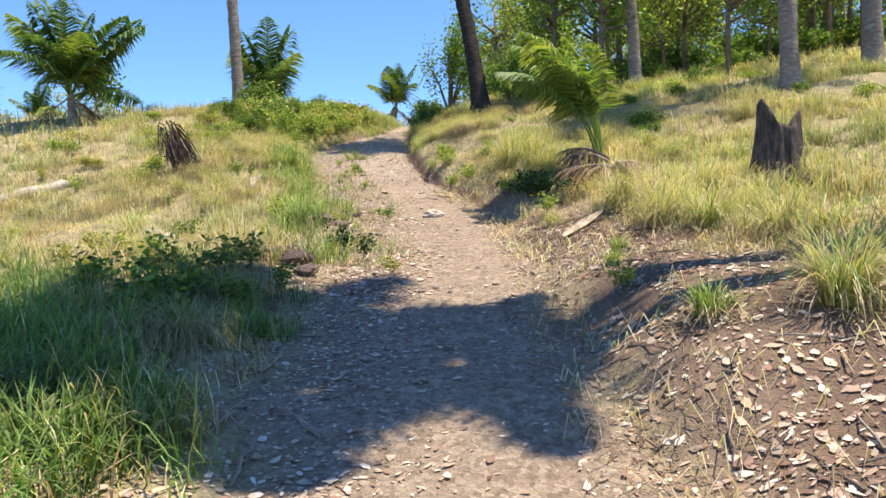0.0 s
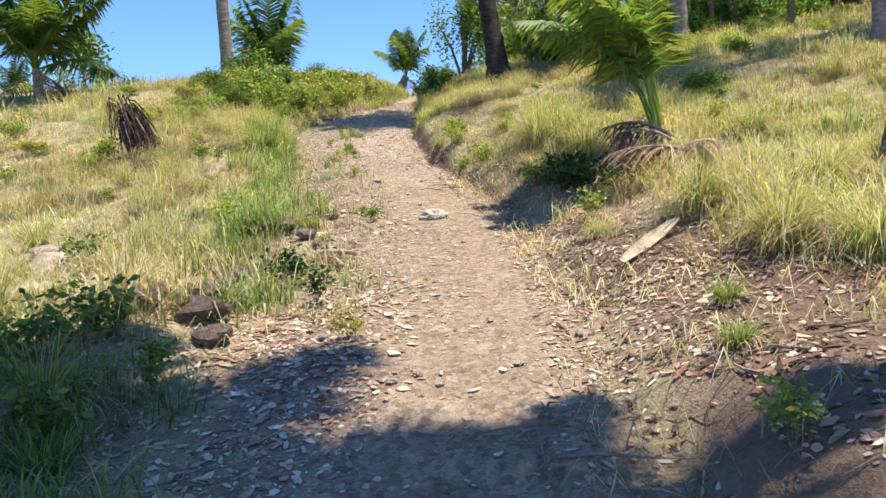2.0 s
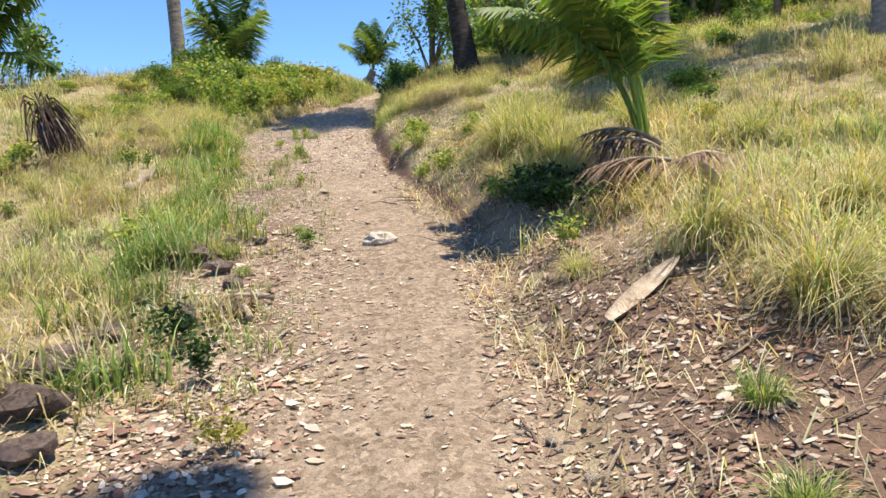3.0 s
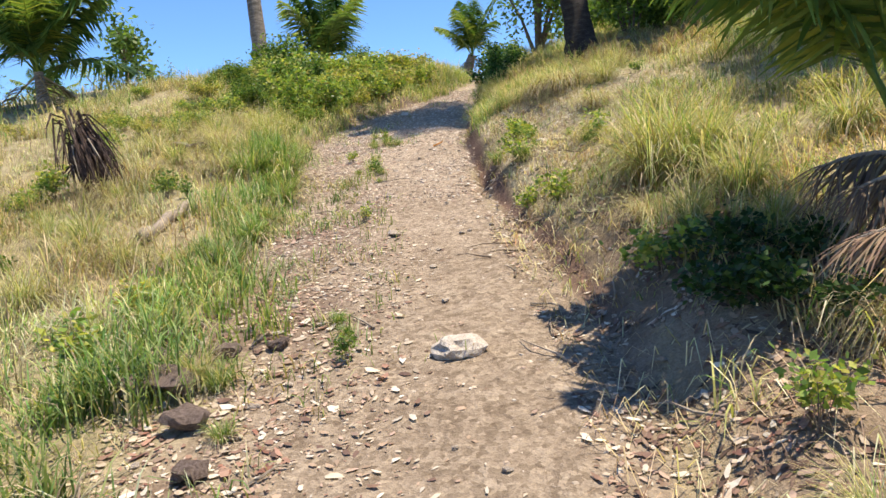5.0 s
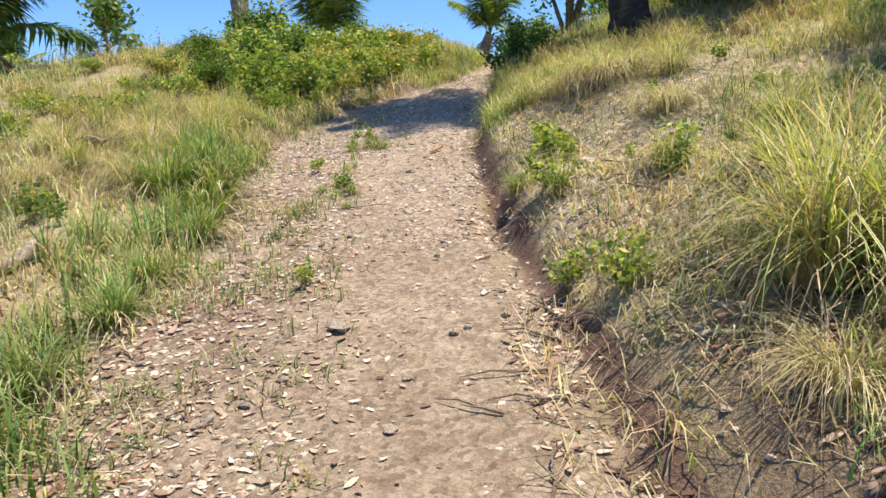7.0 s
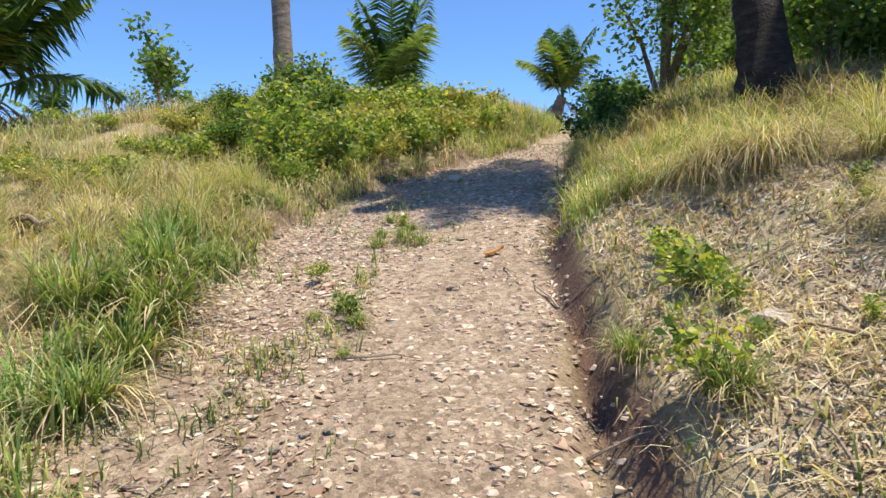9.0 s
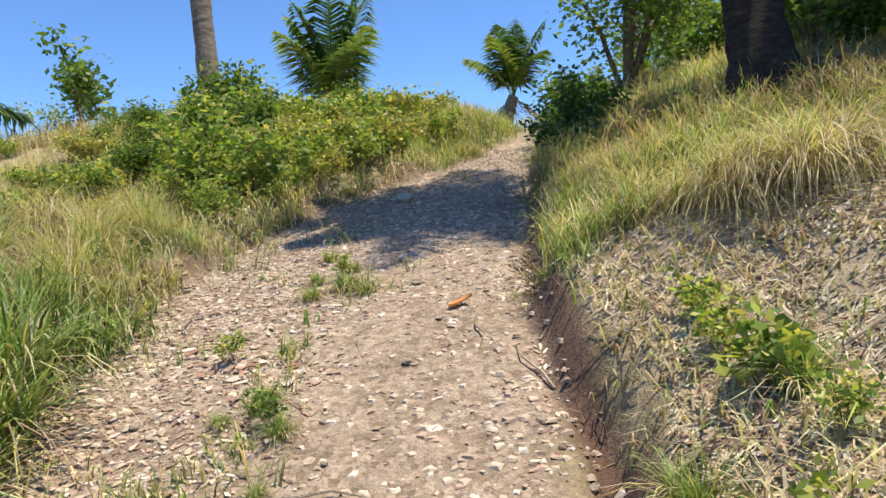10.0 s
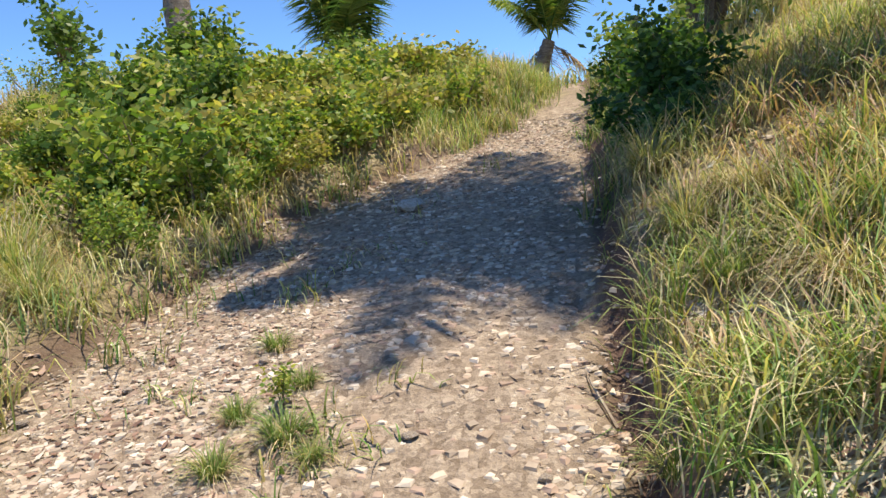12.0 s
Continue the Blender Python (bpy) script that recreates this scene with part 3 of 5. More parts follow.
YOUNG = [frond_mesh(2.7, 1.5, 0.5, 0.95, FGREEN, 6, 60, wide=1.4, hang=1.6), frond_mesh(2.6, 1.38, 0.8, 0.95, FGREEN, 7, 60, wide=1.4, hang=1.6), frond_mesh(2.4, 1.2, 0.95, 0.85, FYEL, 8, 50, wide=1.35, hang=1.25), frond_mesh(2.2, 1.0, 1.2, 0.8, FGREEN, 9, 50, wide=1.35, hang=1.25)]
FROND_DRY = frond_mesh(2.2, -0.6, 0.8, 0.5, FDRY, 5, 36, 0.25)


def trunk_mesh(h, r0, lean, seed, flare=1.5, rings=46, sides=14, bend=0.4):
    r = np.random.default_rng(seed)
    pts, rad = [], []
    for k in range(rings):
        s = k / (rings - 1)
        b = bend * s * s
        pts.append((lean[0] * (s * 0.6 + b), lean[1] * (s * 0.6 + b), h * s - 0.15))
        rr = r0 * (1 - 0.3 * s) * (1 + 0.05 * (k % 2)) * r.uniform(0.97, 1.03)
        rad.append(rr * (1 + (flare - 1) * math.exp(-s * h / 0.35)))
    v, t = tube(pts, rad, sides)
    v[: rings * sides, :2] += r.normal(0, r0 * 0.03, (rings * sides, 2))
    return mesh_tris("trunk", v, t, smooth_on=True), Vector(pts[-1])


def palm(at, h, r0, lean, label, bark, seed, fronds=16, scale=1.0, flare=1.5, name="coconut_palm", dry=2, group="", upright=0.0, young=False, shady=False, droop=0.0):
    r = np.random.default_rng(seed)
    p = thing(name, label, "palm tree", group, at)
    me, top = trunk_mesh(h, r0, lean, seed, flare)
    part("trunk", me, bark, p)
    for k in range(fronds + dry):
        old = k >= fronds
        f = part("frond", FROND_DRY if old else (YOUNG if young else SHADY if shady else FRONDS)[(k + seed) % 4 if k > fronds * 0.3 else (0, 2)[k % 2]], DRY if old else FROND, p)
        f.location = top - Vector((0, 0, 0.05))
        tip = 0.0 if old else r.uniform(-0.25, 0.2) + upright - (droop if k > fronds * 0.55 else 0.0)
        f.rotation_euler = Euler((tip, r.uniform(-0.15, 0.15), k * 2.4 + r.uniform(-0.3, 0.3)))
        f.scale = (scale * r.uniform(0.85, 1.1),) * 3
        part("stalk", STALKS[f.data.name], DRY if old else FROND, f)
    return p


def on(x, y, dz=0.0):
    return (x, y, H(x, y) + dz)


palm(on(-6.95, 23.9), 11, 0.19, (-0.5, 0.2), "tall slender coconut palm with a pale trunk", BARK_PALM, 11, flare=1.4)
palm(on(0.95, 18.15), 5.4, 0.21, (-0.92, 0.72), "coconut palm with a dark trunk flared at its foot", BARK_DARK, 12, fronds=36, flare=1.9, scale=0.86)
palm(on(3.75, 4.1), 7.0, 0.17, (-1.5, 0.1), "leaning coconut palm shading the start of the trail", BARK_PALM, 13, fronds=11, scale=0.66, shady=True)
palm(on(4.9, 5.0), 8.0, 0.18, (-3.8, -0.4), "strongly leaning coconut palm over the start of the trail", BARK_PALM, 19, fronds=20, scale=0.86, shady=True)
palm(on(-10.97, 20.85, -0.05), 1.05, 0.13, (-0.05, 0), "young coconut palm with upright feathery green fronds", BARK_PALM, 14, fronds=18, scale=1.15, dry=4, young=True, droop=0.28)
palm(on(-9.6, 37.3), 1.7, 0.2, (0.1, 0), "young coconut palm with a fan of upright fronds", BARK_PALM, 15, fronds=14, scale=1.7, dry=0, young=True)
palm(on(-2.4, 29.5), 1.0, 0.17, (0.3, 0), "small coconut palm with some withered fronds on the crest", BARK_PALM, 16, fronds=10, scale=0.72, dry=4, young=True)
palm(on(-15.5, 27.0), 0.2, 0.14, (0, 0), "small coconut palm in the far grass", BARK_PALM, 17, fronds=9, scale=0.6, dry=0, young=True)
for k, (x, y, h, r0) in enumerate(((6.85, 14.1, 10, 0.17), (9.1, 15.2, 9, 0.19), (14.0, 24.0, 9, 0.18), (9.5, 29.0, 10, 0.18), (17, 31, 10, 0.18))):
    palm(on(x, y), h, r0, (-0.4 + 0.3 * (k % 3), 0.3), "coconut palm with a grey ringed trunk on the hillside", BARK_PALM, 20 + k, fronds=14, group="palms on the hillside")


palm(on(5.0, 18.7), 8.5, 0.16, (-0.5, 0.1), "coconut palm with a grey ringed trunk on the hillside", BARK_PALM, 21, fronds=16, scale=0.7, group="palms on the hillside", shady=True)


def seedling_palm(at, label):
    """A young palm without trunk: long bare stalks from the ground and broad fronds."""
    p = thing("young_palm", label, "palm tree", at=at)
    mesh = [frond_mesh(2.3, 1.5, 0.7, 0.58, FYEL, 31, 44, start=0.46, wide=1.0, hang=1.3), frond_mesh(2.4, 1.46, 1.5, 0.6, FYEL, 32, 44, start=0.44, wide=1.0, hang=1.4), frond_mesh(2.3, 1.42, 1.7, 0.58, FGREEN + FYEL, 33, 44, start=0.42, wide=1.1, hang=1.5)]
    for k, (az, m, tip, sc) in enumerate(((84, 2, 0.0, 0.9), (66, 1, 0.1, 0.8), (30, 0, 0.0, 0.8), (170, 0, 0.05, 0.72), (122, 1, 0.0, 0.92), (140, 2, 0.05, 0.8), (100, 1, 0.02, 0.88), (92, 0, 0.08, 0.82), (110, 2, -0.05, 0.8))):
        f = part("frond", mesh[m], FROND, p)
        f.location = (0.04 * math.cos(k), 0.04 * math.sin(k), -0.03)
        f.rotation_euler = Euler((tip, 0.1 * math.sin(k * 3), radians(az)))
        f.scale = (sc * 1.25,) * 3
        part("stalk", STALKS[f.data.name], FROND, f, "thin pale green stalk")
    base = part("sheath", mesh_tris("sheath", *tube([(0, 0, -0.05), (0, 0, 0.12), (0.02, 0, 0.3)], [0.09, 0.075, 0.03], 9)), HUSK, p, "brown fibrous sheath")
    return p


seedling_palm(on(2.25, 10.0), "young trunkless palm with thin stalks and green fronds")


# ---- shrubs and trees ----
def leaves(centres, spread, n, size, cols, r):
    i = r.integers(len(centres), size=n)
    p = centres[i] + r.normal(0, 1, (n, 3)) * spread
    a, b = r.normal(0, 1, (n, 3)), r.normal(0, 1, (n, 3))
    a[:, 2] *= 0.5
    a /= np.linalg.norm(a, axis=1)[:, None]
    b -= a * (a * b).sum(1)[:, None]
    b /= np.linalg.norm(b, axis=1)[:, None]
    s = (size * r.uniform(0.6, 1.3, n))[:, None]
    V = np.stack([p, p + a * s * 0.5 + b * s * 0.28, p + a * s, p + a * s * 0.5 - b * s * 0.28], 1).reshape(-1, 3)
    k = (np.arange(n) * 4)[:, None, None]
    T = (k + np.array([(0, 1, 2), (0, 2, 3)])[None]).reshape(-1, 3)
    c = cols[r.integers(len(cols), size=n)] * r.uniform(0.7, 1.3, (n, 1))
    return V, T, np.repeat(c, 4, 0)


SHRUB_COLS = np.array([(0.07, 0.13, 0.03), (0.11, 0.19, 0.04), (0.17, 0.26, 0.055), (0.26, 0.30, 0.07)])
TREE_COLS = np.array([(0.08, 0.14, 0.035), (0.12, 0.20, 0.045), (0.17, 0.25, 0.06)])


def shrub_parts(parent, rad, h, n, size, cols, seed, stems=9):
    r = np.random.default_rng(seed)
    pieces, tips = [], []
    for k in range(stems):
        az, out = r.uniform(0, 2 * np.pi), rad * r.uniform(0.25, 1.0)
        hh = h * r.uniform(0.55, 1.0) * (1.1 - 0.4 * out / rad)
        mid_p = (math.cos(az) * out * 0.45, math.sin(az) * out * 0.45, hh * 0.55)
        tip = (math.cos(az) * out, math.sin(az) * out, hh)
        pieces.append(tube([(math.cos(az) * 0.05, math.sin(az) * 0.05, -0.05), mid_p, tip], [0.02 * h, 0.012 * h, 0.004 * h], 5))
        for f in (0.45, 0.65, 0.85, 1.0):
            tips.append([mid_p[j] + (tip[j] - mid_p[j]) * (f - 0.3) / 0.7 for j in range(3)])
    v, t, _ = joined(pieces)
    part("stem", mesh_tris("stem", v, t), BARK, parent)
    V, T, C = leaves(np.array(tips), np.array([rad, rad, h]) * 0.13, n, size, cols, r)
    part("foliage", mesh_tris("foliage", V, T, C), LEAF, parent)


def shrub(at, rad, h, n, size, label, seed, cols=SHRUB_COLS, name="shrub", category="shrub", group=""):
    s = thing(name, label, category, group, at)
    shrub_parts(s, rad, h, n, size, cols, seed)
    return s


def tree(at, h, rad, n, size, label, seed, group="", name="tree", cols=TREE_COLS):
    r = np.random.default_rng(seed)
    tr = thing(name, label, "tree", group, at)
    pieces, tips = [], []
    pieces.append(tube([(0, 0, -0.2), (r.uniform(-.1, .1), r.uniform(-.1, .1), h * 0.4), (r.uniform(-.3, .3), r.uniform(-.3, .3), h * 0.9)], [0.035 * h ** 0.7, 0.025 * h ** 0.7, 0.006 * h], 7))
    for k in range(12):
        az, z0 = r.uniform(0, 2 * np.pi), h * r.uniform(0.3, 0.8)
        out = rad * r.uniform(0.5, 1.0)
        tip = (math.cos(az) * out, math.sin(az) * out, z0 + h * r.uniform(0.08, 0.3))
        pieces.append(tube([(0, 0, z0), (tip[0] * 0.5, tip[1] * 0.5, z0 + (tip[2] - z0) * 0.35), tip], [0.012 * h, 0.008 * h, 0.002 * h], 5))
        for f in (0.6, 0.8, 1.0):
            tips.append((tip[0] * f, tip[1] * f, z0 + (tip[2] - z0) * f))
    v, t, _ = joined(pieces)
    part("trunk", mesh_tris("trunk", v, t, smooth_on=True), BARK, tr)
    V, T, C = leaves(np.array(tips), np.array([rad, rad, h * 0.45]) * 0.16, n, size, cols, r)
    part("crown", mesh_tris("crown", V, T, C), LEAF, tr)
    return tr


tree(on(-15.6, 31.5), 3.6, 1.6, 1100, 0.24, "small airy tree with sparse round leaves", 41)
BRIGHT = np.array([(0.16, 0.26, 0.055), (0.24, 0.34, 0.07), (0.35, 0.40, 0.09), (0.50, 0.46, 0.12), (0.42, 0.43, 0.10), (0.13, 0.21, 0.055)])
GOLDEN = np.array([(0.30, 0.33, 0.08), (0.44, 0.41, 0.11), (0.55, 0.47, 0.14), (0.20, 0.25, 0.06), (0.42, 0.34, 0.16)])
WOODY = np.concatenate([TREE_COLS, BRIGHT[:2]])
DARKG = np.array([(0.022, 0.05, 0.016), (0.035, 0.075, 0.02), (0.06, 0.11, 0.03)])
shrubs = [shrub(on(-5.2, 20.9), 0.9, 0.72, 1500, 0.10, "dense leafy green shrub beside the trail", 50, BRIGHT, group="shrubs beside the trail"),
          shrub(on(-4.3, 19.8), 0.85, 0.62, 1300, 0.095, "low leafy shrub with yellow-green tips", 51, GOLDEN, group="shrubs beside the trail"),
          shrub(on(-6.0, 22.6), 0.75, 1.0, 2000, 0.095, "upright dark green shrub at the palm's foot", 52, SHRUB_COLS, group="shrubs beside the trail")]
shade_shrubs = [shrub(on(2.6, 20.6), 0.8, 0.75, 1400, 0.10, "leafy mid-green shrub on the hillside", 57, WOODY, group="shrubs on the hillside"),
                shrub(on(3.4, 21.4), 0.8, 0.9, 1500, 0.10, "dense green shrub on the hillside", 58, TREE_COLS, group="shrubs on the hillside")]
front = [shrub(on(-4.0, 18.6), 0.6, 0.8, 800, 0.085, "upright leafy shrub beside the gravel trail", 151, np.concatenate([BRIGHT[:3], SHRUB_COLS[1:]]), group="shrubs beside the trail"),
         shrub(on(-4.4, 19.1), 0.5, 0.9, 600, 0.095, "upright shrub with broad yellow-green leaves", 152, np.concatenate([GOLDEN[:2], BRIGHT[:3]]), group="shrubs beside the trail")]
belt = random.Random(3)
for k in range(72):
    x = belt.uniform(-7.0, -2.9)
    y = belt.uniform(18.0, 23.8) + 0.22 * (x + 3.3)
    s = belt.uniform(0.4, 0.8) * (1.1 if y > 20 else 0.75) * (0.75 if x < -5.8 else 1.0)
    x = min(x, float(edges(y)[1]) - 0.4)
    copy_thing(shrubs[k % 2 if k % 5 else 2], Matrix.Translation(on(x, y)) @ Matrix.Rotation(k * 1.7, 4, "Z") @ Matrix.Scale(s, 4))
for k, (x, y, s) in enumerate(((-6.8, 16.4, 0.4), (-7.6, 18.0, 0.4), (-8.6, 21.0, 0.35), (-7.4, 14.6, 0.4), (-6.0, 13.7, 0.4), (-9.4, 17.6, 0.4), (-8.4, 15.6, 0.45), (-9.6, 12.8, 0.5), (-10.6, 15.4, 0.5))):
    copy_thing(shrubs[k % 2], Matrix.Translation(on(x, y)) @ Matrix.Rotation(k * 1.7, 4, "Z") @ Matrix.Scale(s, 4))
for k, (x, y, s) in enumerate(((-3.35, 20.7, 0.5), (-3.6, 21.4, 0.55), (-4.0, 20.0, 0.55), (-4.5, 19.3, 0.5), (-3.3, 22.1, 0.45), (-4.2, 21.1, 0.62), (-4.9, 20.2, 0.6), (-5.6, 19.4, 0.5), (-2.9, 21.8, 0.35), (-4.7, 21.6, 0.6), (-3.9, 19.2, 0.4), (-5.2, 18.5, 0.45))):
    copy_thing(shrubs[k % 2], Matrix.Translation(on(x, y)) @ Matrix.Rotation(k * 2.3, 4, "Z") @ Matrix.Scale(s, 4))
for k, (x, y, s) in enumerate(((2.6, 20.6, 0.8), (3.4, 21.4, 0.9), (4.3, 20.4, 0.7), (2.4, 22.4, 0.9), (3.6, 23.2, 1.0), (5.2, 22.2, 0.9), (6.2, 20.6, 0.7), (1.7, 23.8, 1.2), (7.2, 22.6, 1.0), (4.6, 24.6, 1.2), (8.4, 20.6, 1.0), (6.4, 18.0, 0.6), (3.3, 18.6, 0.5), (9.6, 22.8, 1.3), (1.2, 25.4, 1.4), (2.8, 26, 1.5))):
    copy_thing(shade_shrubs[k % 2], Matrix.Translation(on(x, y, -0.05)) @ Matrix.Rotation(k * 2.9, 4, "Z") @ Matrix.Scale(s, 4))
for k in range(16):
    y = 17.9 + 0.24 * k
    copy_thing(front[k % 2], Matrix.Translation(on(float(edges(y)[1]) - 0.42 - 0.3 * (k * 7 % 3), y)) @ Matrix.Rotation(k * 1.9, 4, "Z") @ Matrix.Scale(0.42 + 0.09 * (k * 5 % 4), 4))
shrub(on(0.1, 22.4), 1.1, 2.7, 4200, 0.10, "tall leafy green bush behind the palm", 53, WOODY)
shrub(on(-0.5, 19.4, -0.12), 0.6, 0.72, 2400, 0.07, "dark green bush overhanging the trail's bank", 54, DARKG * 1.6)
shrub(on(-0.62, 18.95, -0.05), 0.4, 0.5, 1300, 0.06, "low green bush at the edge of the bank", 154, DARKG * 1.8)
shrub(on(-0.6, 21.0), 0.55, 0.7, 1800, 0.075, "green bush at the bend of the trail", 55, SHRUB_COLS)
shrub(on(1.9, 20.2), 0.9, 1.5, 2600, 0.09, "leafy green bush beside the dark palm", 56, WOODY)
# next two: near-black leaf colour stands in for the palm's shade here
shrub(on(1.4, 9.35), 0.5, 0.27, 1100, 0.05, "dark green bush beside dead fronds, palm shade put into its leaf colour", 57, DARKG)
shrub(on(1.45, 9.85), 0.45, 0.3, 900, 0.055, "low dark green weed bush, palm shade put into its leaf colour", 58, DARKG)
shrub(on(0.98, 10.05), 0.3, 0.3, 500, 0.05, "small yellow-green bush on the bank", 59, BRIGHT)

# woodland on the hill and the tree line below it
wood = [tree(on(3.4, 27.0), 5.0, 1.6, 2600, 0.16, "slender woodland tree with thin light green leaves", 61, "woodland on the hill", cols=BRIGHT),
        tree(on(7.2, 25.0), 6.0, 1.9, 2600, 0.17, "slender woodland tree with open green crown", 62, "woodland on the hill", cols=WOODY),
        tree(on(11.5, 21.5), 4.5, 1.5, 2200, 0.15, "young woodland tree with open green crown", 63, "woodland on the hill", cols=BRIGHT)]
for x, y, q in ((3.0, 19.3, 0.75), (4.1, 18.5, 0.7)):
    copy_thing(wood[1], Matrix.Translation(on(x, y, -0.05)) @ Matrix.Rotation(x * 5, 4, "Z") @ Matrix.Scale(q, 4))
wr = random.Random(5)
for k in range(54):
    x, y = wr.uniform(1.5, 30), wr.uniform(24, 46)
    if x < 4 and y < 27:
        continue
    copy_thing(wood[k % 3], Matrix.Translation(on(x, y, -0.05)) @ Matrix.Rotation(k * 2.1, 4, "Z") @ Matrix.Scale(wr.uniform(0.7, 1.2), 4))
for k in range(44):
    x, y = wr.uniform(3, 24), wr.uniform(21, 36)
    copy_thing((shade_shrubs + shrubs)[k % 3], Matrix.Translation(on(x, y, -0.05)) @ Matrix.Rotation(k * 1.3, 4, "Z") @ Matrix.Scale(wr.uniform(0.6, 1.3), 4))
for k in range(40):
    x, y = wr.uniform(2.6, 11), wr.uniform(10.5, 20)
    copy_thing((shade_shrubs + shrubs)[k % 4], Matrix.Translation(on(x, y, -0.03)) @ Matrix.Rotation(k * 1.3, 4, "Z") @ Matrix.Scale(wr.uniform(0.22, 0.5), 4))
for k in range(26):
    x, y = wr.uniform(5, 18), wr.uniform(19, 29)
    copy_thing((wood + shade_shrubs)[k % 5], Matrix.Translation(on(x, y, -0.03)) @ Matrix.Rotation(k * 2.7, 4, "Z") @ Matrix.Scale(wr.uniform(0.6, 1.0) * (1 if k % 5 < 3 else 1.7), 4))
for k in range(16):
    x, y = wr.uniform(-34, -15), wr.uniform(22, 42)
    copy_thing(wood[k % 3], Matrix.Translation(on(x, y, -1.2)) @ Matrix.Rotation(k * 1.9, 4, "Z") @ Matrix.Scale(wr.uniform(0.5, 0.7), 4))
for k in range(14):
    x, y = wr.uniform(-24, -14), wr.uniform(16, 30)
    copy_thing(shrubs[k % 3], Matrix.Translation(on(x, y, -0.05)) @ Matrix.Rotation(k * 1.3, 4, "Z") @ Matrix.Scale(wr.uniform(0.5, 0.9), 4))


# ---- tufts and weeds ----
def tuft_mesh(n, h, spread, weights, bend, wid, seed):
    r = np.random.default_rng(seed)
    az = r.uniform(0, 2 * np.pi, n)
    rad = spread * np.sqrt(r.random(n))
    pos = np.c_[np.cos(az) * rad, np.sin(az) * rad, np.full(n, -0.02)]
    c = pick(n, weights)
    V, T, C = blades(pos, h * r.uniform(0.5, 1.1, n), wid * r.uniform(0.7, 1.3, n), r.uniform(*bend, n), az + r.normal(0, 0.7, n), c * 0.85, c * 1.1 + 0.03, (0, 0.3, 0.6, 0.85))
    return mesh_tris("blades", V, T, C)


TUFTS = {"fountain": ("drooping tuft of yellow-green grass", [tuft_mesh(420, 0.85, 0.16, (0.8, 3, 8, 5, 1.2), (0.5, 2.3), 0.008, 71), tuft_mesh(360, 0.75, 0.14, (1.2, 4, 7, 4, 1.2), (0.4, 2.2), 0.008, 72)]),
         "straw": ("hump of bleached dry grass hanging over", [tuft_mesh(460, 0.8, 0.2, (0, 0.4, 1.5, 9, 4), (1.0, 2.7), 0.0075, 73)]),
         "green": ("fresh green grass tuft", [tuft_mesh(200, 0.42, 0.14, (6, 8, 1, 0.3, 0), (0.3, 1.7), 0.011, 74), tuft_mesh(170, 0.38, 0.12, (4, 8, 3, 0.5, 0), (0.3, 1.8), 0.011, 75)])}


def tuft(kind, x, y, s, k):
    label, meshes = TUFTS[kind]
    ob = thing("grass_tuft", label, "grass tuft", kind + " grass tufts", on(x, y))
    part("blade_clump", meshes[k % len(meshes)], GRASS, ob)
    part("dead_blade_clump", TUFT_DRY, GRASS, ob, "bleached dead blades at its foot")
    ob.rotation_euler, ob.scale = Euler((0, 0, k * 2.4)), (s, s, s * (0.9 + 0.2 * ((k * 37) % 10) / 10))


TUFT_DRY = tuft_mesh(70, 0.42, 0.17, (0, 0.2, 1, 7, 3), (1.3, 2.5), 0.009, 79)
for k, (x, y, s) in enumerate(((1.15, 11.7, 1.05), (1.45, 11.55, 1.0), (1.3, 11.95, 1.0), (1.6, 11.8, 0.8), (2.15, 6.75, 0.75), (2.1, 3.45, 0.75), (2.45, 6.3, 0.8), (1.95, 7.7, 0.7), (2.7, 5.4, 0.7), (1.25, 12.7, 0.6), (1.05, 15.4, 0.6), (-0.6, 17.4, 0.45), (-0.7, 18.3, 0.5))):
    tuft("fountain", x, y, s, k)
for k, (x, y, s) in enumerate(((-3.5, 10.6, 0.65), (-3.8, 11.8, 0.7), (-3.2, 11.4, 0.5), (-2.6, 6.4, 0.6), (-3.3, 7.6, 0.6), (-4.2, 9.4, 0.7), (-1.5, 9.35, 0.35), (-4.05, 17.5, 0.65), (-3.6, 15.9, 0.5), (-4.0, 16.7, 0.6), (-2.4, 4.6, 0.6), (-4.8, 12.6, 0.6), (3.0, 8.0, 0.7), (3.4, 10.5, 0.7), (1.6, 10.9, 0.7), (1.2, 10.5, 0.5), (2.6, 11.8, 0.8), (3.2, 6.9, 0.6), (1.25, 8.0, 0.35), (1.5, 13.6, 0.6), (0.75, 13.4, 0.45), (-4.6, 14.9, 0.6), (-2.2, 7.4, 0.45), (-3.0, 9.2, 0.55), (1.3, 16.4, 0.5), (1.6, 10.2, 0.5))):
    tuft("fountain", x, y, s, k)
for k, (x, y, s) in enumerate(((0.15, 15.75, 0.62), (0.5, 15.7, 0.7), (0.3, 15.9, 0.6), (0.7, 15.9, 0.6), (-0.2, 16.6, 0.5), (-0.35, 17.5, 0.4), (0.9, 14.4, 0.5), (1.75, 9.0, 0.5), (3.6, 8.3, 0.6), (4.4, 8.1, 0.6), (-5.0, 14.0, 0.5), (1.0, 11.0, 0.45), (-4.6, 16.2, 0.55))):
    tuft("straw", x, y, s, k)
